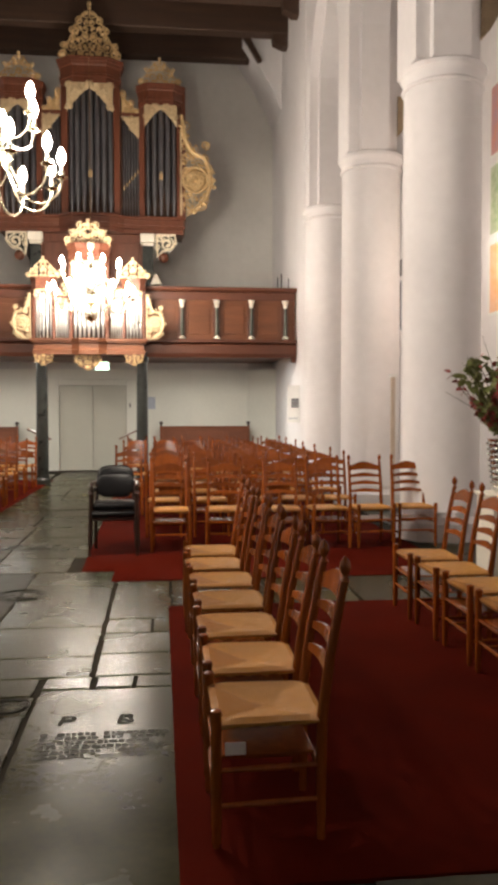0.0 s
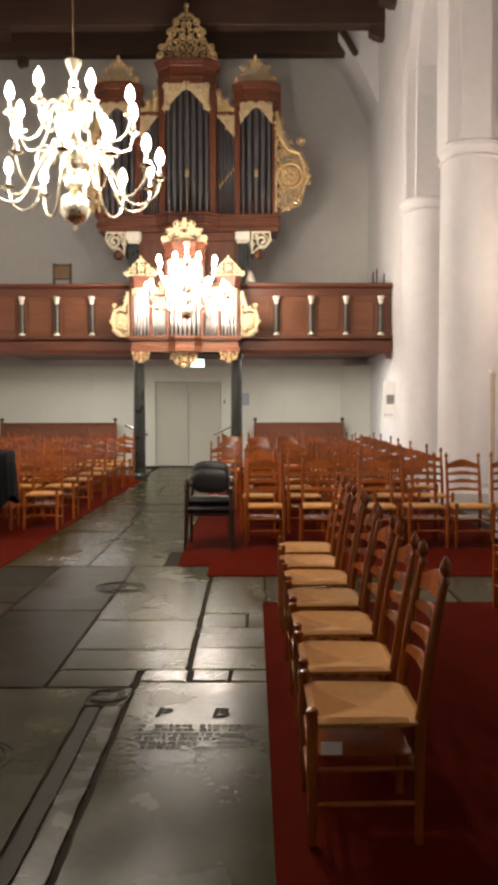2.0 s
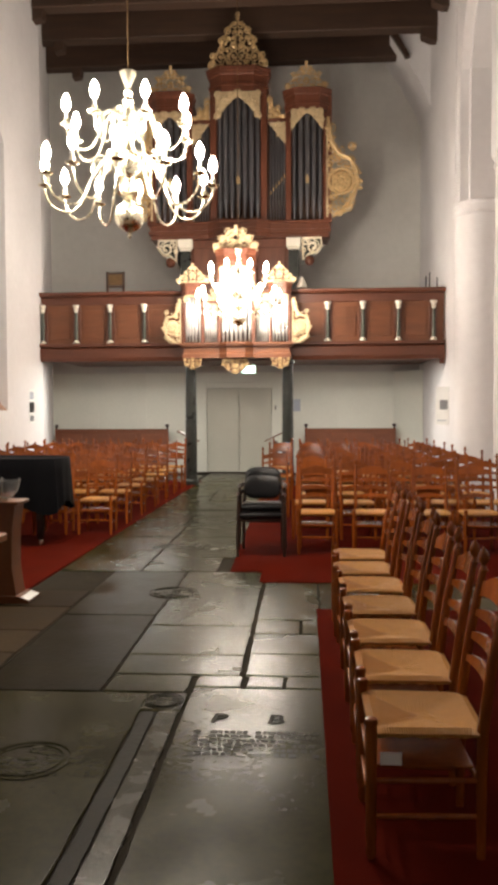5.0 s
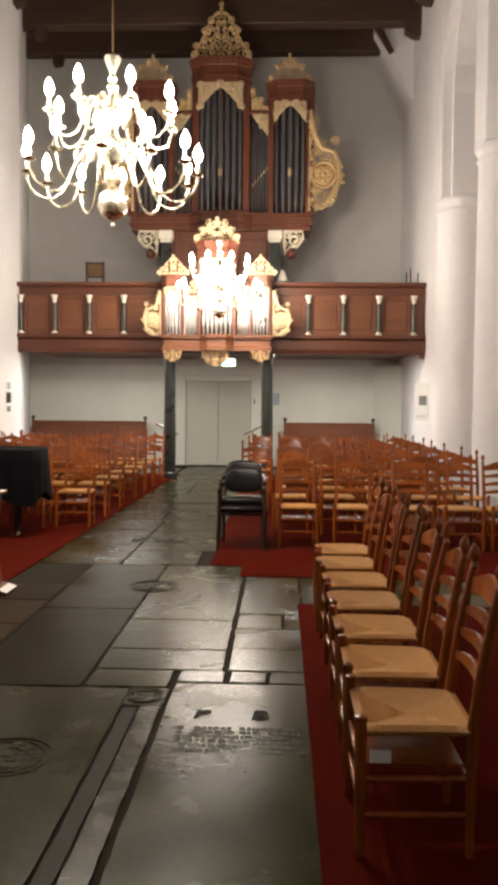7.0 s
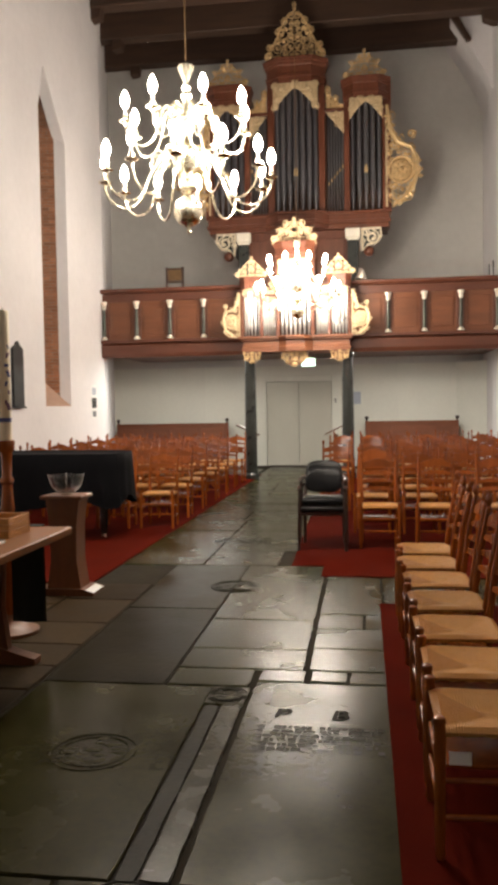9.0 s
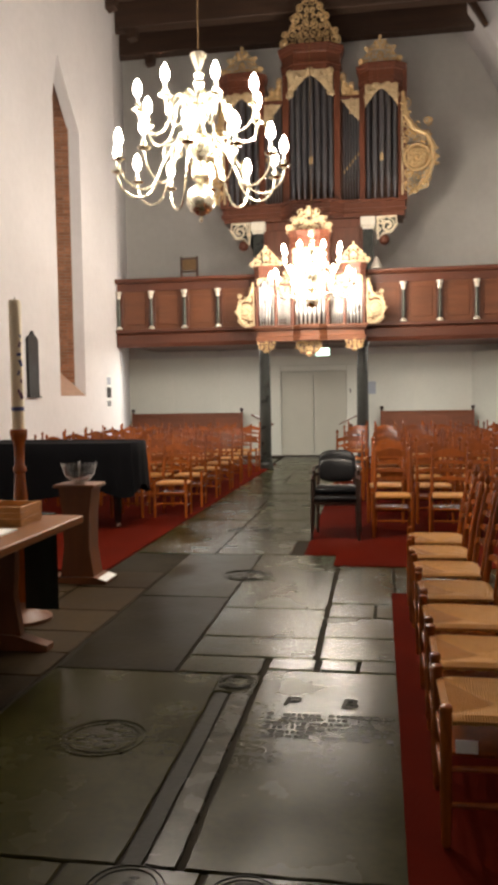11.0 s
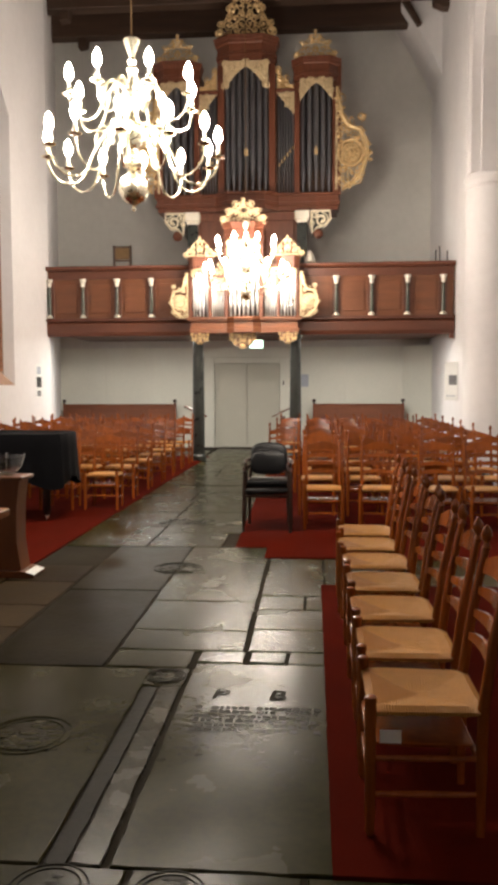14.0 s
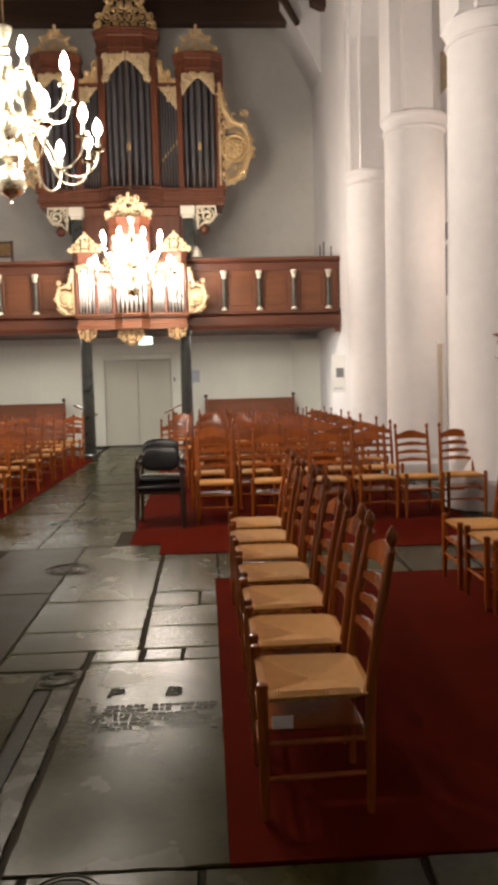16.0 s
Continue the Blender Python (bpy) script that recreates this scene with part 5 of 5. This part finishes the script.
# ---- font: glass bowl on an oak pedestal ----
font_stand = thing("font_stand", (-2.56, 6.68, -0.004), "oak pedestal with a flat top for the baptismal bowl", "pedestal")
part("top", box(-0.185, 0.185, -0.15, 0.15, 0.83, 0.86, 0.006), STAND_WOOD, font_stand)
part("body", prism([(-0.15, 0.06), (-0.115, 0.30), (-0.12, 0.60), (-0.15, 0.828), (0.15, 0.828), (0.12, 0.60), (0.115, 0.30), (0.15, 0.06)], -0.11, 0.11), STAND_WOOD, font_stand)
part("foot", prism([(-0.27, 0.0), (-0.27, 0.03), (-0.17, 0.06), (0.17, 0.06), (0.27, 0.03), (0.27, 0.0)], -0.15, 0.15), STAND_WOOD, font_stand)
# thin white sheet standing in for the glint on the foot's end
part("shoe", prism([(0.20, 0.052), (0.275, 0.03), (0.275, 0.033), (0.20, 0.056)], -0.15, 0.12), PAPER, font_stand, "white sheet as a glint on the end of the foot")
bowl = thing("glass_bowl", (-2.56, 6.68, 0.857), "clear glass bowl in a thin metal holder", "bowl")
outer = [(0.01, 0.012), (0.06, 0.02), (0.115, 0.07), (0.14, 0.165)]
part("bowl_glass", lathe(outer + [(0.136, 0.165), (0.111, 0.072), (0.056, 0.025), (0.008, 0.018)], 28), GLASS, bowl, smooth=True)
part("holder_foot", lathe([(0.05, 0.0), (0.05, 0.006), (0.015, 0.011)], 16), BRONZE, bowl)
for k in range(4):
    a = math.radians(20 + 90 * k)
    part("holder_arm", tube([(0.02 * math.cos(a), 0.02 * math.sin(a), 0.008), (0.075 * math.cos(a), 0.075 * math.sin(a), 0.022), (0.125 * math.cos(a), 0.125 * math.sin(a), 0.075), (0.152 * math.cos(a), 0.152 * math.sin(a), 0.18)], 0.004, 6), SILVER, bowl)


# ---- flowers by the column ----
side_table = thing("flower_stand", (3.38, 7.42, -0.012), "small white stand carrying the flower vase", "stand")
part("top", box(-0.24, 0.24, -0.24, 0.24, 0.77, 0.80, 0.006), CREAM, side_table)
part("body", box(-0.20, 0.20, -0.20, 0.20, 0.0, 0.77, 0.008), CREAM, side_table)
vase = thing("flower_vase", (3.38, 7.42, 0.788), "silvery hammered conical vase standing on the flower stand", "vase")
part("body", lathe([(0.10, 0.0), (0.11, 0.02), (0.135, 0.25), (0.16, 0.50), (0.168, 0.52), (0.15, 0.52), (0.12, 0.30)], 28), SILVER, vase, smooth=True)
stud_me = mesh_of("stud", ball((0, 0, 0), 0.022, None, 1, (1, 1, 0.8)), SILVER, True)
for row in range(9):
    for k in range(18):
        a = 2 * math.pi * (k + 0.5 * (row % 2)) / 18
        r = 0.113 + 0.1 * (0.045 + row * 0.054)
        piece("stud", stud_me, vase, pose(r * math.cos(a), r * math.sin(a), 0.045 + row * 0.054))

bouquet = thing("flower_arrangement", (3.38, 7.42, 1.26), "autumn bouquet of red and green leaves and twigs in the vase", "flowers")
rf = random.Random(21)


def leaf_mesh(name, length, width, material):
    b = bmesh.new()
    half = []
    mid = [b.verts.new((0, u * length, 0.10 * length * math.sin(u * 3))) for u in frange(0, 1, 5)]
    for s in (-1, 1):
        edge = [b.verts.new((s * width * w, u * length, 0.10 * length * math.sin(u * 3) + 0.12 * width)) for u, w in ((0.08, 0.5), (0.3, 1.0), (0.42, 0.7), (0.62, 0.85), (0.8, 0.4))]
        chain = edge
        b.faces.new((mid[0], mid[1], chain[1], chain[0]))
        b.faces.new((mid[1], mid[2], chain[3], chain[2], chain[1]))
        b.faces.new((mid[2], mid[3], mid[4], chain[4], chain[3]))
    return mesh_of(name, b, material)


leaves = [leaf_mesh("leaf", 0.10, 0.034, LEAF_GREEN), leaf_mesh("leaf", 0.08, 0.036, LEAF_RED), leaf_mesh("leaf", 0.06, 0.028, LEAF_RED), leaf_mesh("leaf", 0.12, 0.040, LEAF_GREEN)]
for k in range(58):
    a, lean, ln = rf.uniform(0, 6.28), rf.uniform(0.05, 0.80), rf.uniform(0.35, 0.92)
    tip = Vector((math.cos(a) * math.sin(lean), math.sin(a) * math.sin(lean), math.cos(lean))) * ln
    stem_pts = [(tip.x * u + 0.03 * math.sin(4 * u + k) * u, tip.y * u, tip.z * u + 0.04 * u * (1 - u)) for u in frange(0, 1, 6)]
    stem = part("stem", tube(stem_pts, [0.006, 0.005, 0.004, 0.0035, 0.003, 0.002], 5), TWIG, bouquet)
    kinds = (leaves[0], leaves[3]) if k % 2 == 0 else (leaves[1], leaves[2])
    if k % 5 == 4:
        continue
    for j in range(11):
        u = rf.uniform(0.35, 1.0)
        piece("leaf", rf.choice(kinds), stem, pose(tip.x * u, tip.y * u, tip.z * u, rf.uniform(-60, 60), rf.uniform(-60, 60), rf.uniform(0, 360)))
for a, b_, c_ in ((-0.62, -0.05, 0.50), (-0.45, -0.1, 0.75), (-0.2, 0.1, 1.05)):
    part("twig", tube([(0, 0, 0), (a * 0.4, b_ * 0.4, c_ * 0.6), (a, b_, c_)], [0.005, 0.004, 0.0015], 5), TWIG, bouquet)

# ---- notices, boards, posters ----


def wall_paper(name, at, turn, w, h, label, category, blocks, material=PAPER):
    t = thing(name, at, label, category, turn=turn)
    part("sheet", box(-w / 2, w / 2, -0.006, -0.002, 0, h), material, t)
    for x0, x1, z0, z1, m in blocks:
        part("print", box(x0, x1, -0.0075, -0.0062, z0, z1), m, t)
    return t


wall_paper("notice", (2.93, 17.12, 1.32), -42, 0.32, 0.80, "white paper notice with a grey photograph on the wall", "notice", [(-0.06, 0.13, 0.32, 0.52, PAPER_GREY), (-0.13, 0.1, 0.08, 0.10, PAPER_BLUE)])
bracket = thing("notice_bracket", (2.93, 17.12, 1.60), "thin steel bracket holding a notice off the wall", "bracket")
part("arm", tube([(0.0, 0.004, 0.2), (0.14, 0.06, 0.2)], 0.006, 6), SILVER, bracket)
wall_paper("notice", (X_LEFT, 16.84, 1.40), 90, 0.36, 0.72, "narrow printed notice hanging on the white wall", "notice", [(-0.15, 0.15, 0.22, 0.44, SLATE), (-0.12, 0.12, 0.03, 0.15, PAPER_GREY), (-0.12, 0.12, 0.50, 0.66, PAPER_BLUE)])
wall_paper("notice", (-0.18, Y_END - 0.044, 1.62), 0, 0.22, 0.32, "small bluish paper notice on the panelling", "notice", [(-0.08, 0.08, 0.06, 0.26, PAPER_BLUE)], PAPER_BLUE)
rp = 0
for y in (11.68,):
    for k, (z0, z1) in enumerate(((3.05, 4.19), (4.26, 5.39), (5.47, 6.60))):
        t = thing("poster", (X_AISLE, y, z0), ("large orange and cream abstract poster on the aisle wall", "large green and cream printed poster on the aisle wall", "large rust-coloured abstract poster on the aisle wall")[k], "poster", turn=-90)
        part("sheet", box(-0.48, 0.48, -0.012, -0.003, 0, z1 - z0, 0.002), PAPER, t)
        part("picture", box(-0.42, 0.42, -0.0135, -0.0122, 0.05, z1 - z0 - 0.05), POSTERS[k], t)

for y, z0, z1, m in ((17.0, 3.30, 4.35, PAPER_BLUE), (17.0, 4.45, 4.80, PAPER_GREY)):
    wall_paper("aisle_notice", (X_AISLE, y, z0), -90, 0.6, z1 - z0, "grey printed sheet on the aisle wall", "notice", [(-0.2, 0.2, 0.05, z1 - z0 - 0.05, PAPER_GREY)], m)
board = thing("wall_board", (X_LEFT, 12.92, 1.66), "black wooden board with a shaped top on the wall", "board", turn=90)
part("panel", prism([(-0.20, 0.0), (0.20, 0.0), (0.20, 0.96), (0.15, 1.0), (0.08, 1.02), (0.0, 1.10), (-0.08, 1.02), (-0.15, 1.0), (-0.20, 0.96)], -0.05, -0.003), SLATE, board)
part("ledge", box(-0.22, 0.22, -0.08, -0.003, -0.03, 0.0, 0.004), SLATE, board)

post = thing("aisle_post", (3.62, 12.02, -0.012), "slim beige post with a white cap", "post")
part("shaft", box(-0.03, 0.03, -0.03, 0.03, 0.0, 2.10, 0.006), BEIGE_POST, post)
part("cap", box(-0.05, 0.05, -0.05, 0.05, 2.10, 2.15, 0.008), PAPER, post)

for y in COL_Y[1::-1]:
    corbel = thing("corbel", (X_RIGHT + 0.84, y - 0.05, 6.02), "weathered brown sandstone corbel with a white strut", "corbel", "stone corbels", kind="structure")
    part("stone", prism([(0.0, 0.0), (0.12, 0.12), (0.22, 0.30), (0.24, 0.62), (0.0, 0.62)], -0.28, 0.28), SANDSTONE, corbel)
    part("strut", prism([(0.0, 0.62), (0.24, 0.62), (0.9, 1.6), (0.9, 1.9), (0.0, 1.2)], -0.14, 0.14), PLASTER, corbel)

for x, s in ((-2.62, 1), (-0.62, -1)):
    desk = thing("book_stand", (x, 18.2, 0.0), "small wooden book stand with white leaflets near the door", "stand")
    part("column", box(-0.05, 0.05, -0.05, 0.05, 0.0, 0.95, 0.008), STAND_WOOD, desk)
    part("foot", box(-0.18, 0.18, -0.18, 0.18, 0.0, 0.04, 0.008), STAND_WOOD, desk)
    part("desk_top", prism([(-0.24 * s, 1.16), (0.24 * s, 0.93), (0.24 * s, 0.96), (-0.24 * s, 1.19)], -0.18, 0.18), STAND_WOOD, desk)
    part("leaflet", prism([(-0.18 * s, 1.165), (0.18 * s, 0.993), (0.18 * s, 0.997), (-0.18 * s, 1.169)], -0.15, 0.15), PAPER, desk, "white leaflets")

# ---- grave slabs, brick jamb: the pieces of the setting ----
rs = random.Random(77)


def slab(x0, x1, y0, y1, material=STONE, dz=None, name="slab"):
    b = bmesh.new()
    g, c, top = 0.006, 0.0045, (rs.uniform(-0.003, 0.003) if dz is None else dz)
    tilt = rs.uniform(-0.001, 0.001)
    def ring(e, z):
        return [(x0 + e, y0 + e, z - tilt), (x1 - e, y0 + e, z + tilt), (x1 - e, y1 - e, z + tilt), (x0 + e, y1 - e, z - tilt)]
    # worn edges: a few points on every side, each slightly out of line
    def worn(e, z, amount):
        out = []
        corners = ring(e, z)
        for k in range(4):
            p, q = Vector(corners[k]), Vector(corners[(k + 1) % 4])
            n = max(2, min(20, int(((x1 - x0) if k % 2 == 0 else (y1 - y0)) / 0.09)))
            nrm = Vector((-(q - p).y, (q - p).x, 0)).normalized()
            for u in range(n):
                jit = noise.noise(Vector((p.x * 3 + q.x + u * 1.7, p.y * 3 + q.y * 2, 5.0))) * amount + rs.uniform(-0.0015, 0.0015)
                out.append(p.lerp(q, u / n) + nrm * (jit + (0.006 if u == 0 else 0)))
        return out
    lo = [b.verts.new((v.x, v.y, -0.02)) for v in worn(g * 0.5, 0, 0.009)]
    mid = [b.verts.new((v.x, v.y, v.z - 0.006)) for v in worn(g * 0.5, top, 0.009)]
    hi = [b.verts.new(v) for v in worn(g * 0.5 + c, top, 0.009)]
    for p, q in ((lo, mid), (mid, hi)):
        for k in range(len(lo)):
            j = (k + 1) % len(lo)
            b.faces.new((p[k], p[j], q[j], q[k]))
    b.faces.new(hi)
    return part(name, b, material, floor)


SLABS = [
    (-0.628, 0.14, 2.574, 4.565), (-0.872, -0.640, 4.205, 4.475), (-1.88, -0.862, 2.574, 4.465),
    (-1.14, -0.368, 5.195, 5.91), (-1.14, -0.368, 4.79, 5.188), (-1.14, -0.655, 4.485, 4.782), (-0.625, -0.345, 4.585, 4.782), (-0.322, -0.100, 4.595, 4.782), (-0.092, 0.14, 4.58, 4.785),
    (-0.342, 0.14, 4.795, 5.232), (-0.342, 0.14, 5.24, 5.71), (-0.342, -0.01, 5.72, 6.09), (0.0, 0.14, 5.72, 6.10), (-0.342, 0.14, 6.11, 7.44),
    (-1.14, -0.368, 5.92, 7.93),
    (-1.62, -0.86, 7.96, 8.72), (-2.46, -1.63, 7.96, 9.1), (-1.62, -0.72, 8.73, 10.15), (-2.46, -1.63, 9.11, 10.15),
    (0.15, 0.98, 6.46, 7.45), (1.0, 1.72, 6.46, 7.45), (1.74, 2.34, 6.46, 7.45), (2.36, 3.2, 6.46, 7.45),
]
for s in SLABS:
    slab(*s, dz=0.0)
for y0, y1 in ((4.475, 6.20), (6.207, 7.93)):
    slab(-1.88, -1.147, y0, y1, STONE_DARK)
# worn border along the grave slab: a sunken groove and a pale raised band
slab(-0.858, -0.770, 2.574, 4.20, STONE_GROOVE, -0.005)
slab(-0.768, -0.650, 2.574, 4.20, STONE_PALE, 0.002)
# front strip, by the camera's feet
for x0, x1 in ((-1.9, -1.05), (-1.04, -0.56), (-0.55, 0.02), (0.03, 0.75), (0.76, 1.6), (1.61, 2.5)):
    slab(x0, x1, 1.72, 2.565)
for x0, x1, y0, y1 in ((-1.9, -0.8, 0.6, 1.70), (-0.79, 0.3, 0.6, 1.70), (0.31, 1.5, 0.6, 1.70)):
    slab(x0, x1, y0, y1)
# browner stones along the table, and the far end of the middle path
y = 2.4
while y < 7.0:
    step = rs.uniform(0.35, 0.75)
    slab(-2.5, -1.90, y, min(7.04, y + step - 0.01), STONE_BROWN)
    slab(-3.3, -2.51, y - 0.2, min(7.04, y + step - 0.21), STONE_BROWN)
    slab(-4.4, -3.31, y - 0.1, min(7.04, y + step - 0.11), STONE_BROWN)
    y += step
y = 10.17
while y < 20.6:
    step = rs.uniform(0.7, 1.5)
    cut = rs.uniform(-1.9, -1.3)
    slab(-2.44, cut, y, y + step - 0.01)
    slab(cut + 0.01, -0.74, y, y + step - 0.01)
    y += step
for x in (-6.6, -5.2, -3.8, -0.72, 0.7, 2.0):
    slab(x, x + 1.27, 18.62, 20.3)

# the rest of the nave floor and the side aisle
for j in range(7):
    for i in range(8):
        x, y = -5.78 + 1.12 * i, -6.95 + 1.075 * j
        slab(x, x + 1.11, y, y + 1.065)
for j in range(6):
    slab(-5.78, -4.42, 0.6 + 1.075 * j, 0.6 + 1.075 * j + 1.065, STONE_BROWN)
for j in range(2):
    for i in range(3):
        slab(-4.40 + 0.83 * i, -3.58 + 0.83 * i, 0.6 + 0.85 * j, 1.44 + 0.85 * j, STONE_BROWN)
for j in range(22):
    slab(3.20 if j > 12 or j < 7 else 3.22, 5.18, -6.9 + 1.28 * j, -5.63 + 1.28 * j)

tomb = thing("tomb_inscription", (0, 0, 0.001), "worn carved letters and lines on a grave slab", "inscription")


def letter(char, x, y, size):
    cu = bpy.data.curves.new("letter", "FONT")
    cu.body, cu.size, cu.extrude, cu.shear, cu.offset = char, size, 0.0015, 0.12, 0.0015
    ob = bpy.data.objects.new("letter", cu)
    me = bpy.data.meshes.new_from_object(ob)
    bpy.data.objects.remove(ob)
    me.materials.append(LETTERING)
    m = new("letter", me)
    m.parent = tomb
    m.matrix_basis = pose(x, y, 0.0022)


letter("P", -0.475, 4.035, 0.172)
letter("B", -0.18, 4.035, 0.172)
for k in range(6):
    x = -0.53
    while x < 0.06:
        w = rs.uniform(0.012, 0.04)
        if rs.random() > 0.12:
            part("carved_mark", box(x, x + w, 3.905 - 0.052 * k + rs.uniform(-0.003, 0.003), 3.938 - 0.052 * k, 0.0, 0.0022), RELIEF, tomb)
        x += w + rs.uniform(0.005, 0.012)

far_tomb = thing("tomb_inscription", (-1.46, 9.43, 0.001), "worn carved panel on a far grave slab", "inscription")
for k in range(4):
    x = -0.30
    while x < 0.29:
        w = rs.uniform(0.03, 0.09)
        part("carved_mark", box(x, x + w, -0.16 + 0.085 * k, -0.105 + 0.085 * k, 0.0, 0.004), STONE_PALE if rs.random() < 0.6 else RELIEF, far_tomb)
        x += w + rs.uniform(0.012, 0.03)


def medallion(x, y, r, seed, material=RELIEF):
    m = thing("medallion", (x, y, 0.001), "round worn relief carved in a grave slab", "relief")
    rm = random.Random(seed)
    for q in (1.0, 0.82):
        ring = [(r * q * math.cos(a), r * q * math.sin(a), 0.002) for a in frange(0, 6.2832, 33)]
        part("ring", tube(ring, 0.0036 if material is RELIEF else 0.0026, 5), material, m)
    for k in range(14):
        a, q = rm.uniform(0, 6.28), r * 0.7 * math.sqrt(rm.random())
        part("boss", ball((q * math.cos(a), q * math.sin(a), 0.001), r * rm.uniform(0.10, 0.2), None, 1, (1.4, 0.8, 0.16 if material is RELIEF else 0.07)), material, m)


for x, y, r, s in ((-1.134, 6.99, 0.215, 1), (-0.755, 4.34, 0.105, 2), (-1.255, 3.55, 0.20, 3), (-0.79, 2.44, 0.13, 4), (-0.40, 2.44, 0.12, 5)):
    medallion(x, y, r, s, STONE if s == 3 else RELIEF)

# bricks of the window jamb
jd = Vector((JX1 - JX0, JY1 - JY0, 0))
jl, ja = jd.length, math.degrees(math.atan2(jd.y, jd.x))
jd.normalize()
half_me = mesh_of("brick", box(-0.058, 0.058, -0.012, 0.012, -0.026, 0.026, 0.003), BRICK)
full_me = mesh_of("brick", box(-0.115, 0.115, -0.012, 0.012, -0.026, 0.026, 0.003), BRICK)
for k in range(112):
    z = WZ0 + 0.30 + 0.062 * k
    if z > WZ1 + 0.6:
        break
    u = 0.008
    for me, w in ((full_me, 0.115), (half_me, 0.058)) if k % 2 else ((half_me, 0.058), (full_me, 0.115)):
        c = u + w
        piece("brick", me, window_1, pose(JX0 + jd.x * c, JY0 + jd.y * c, z, 0, 0, ja))
        u += 2 * w + 0.010
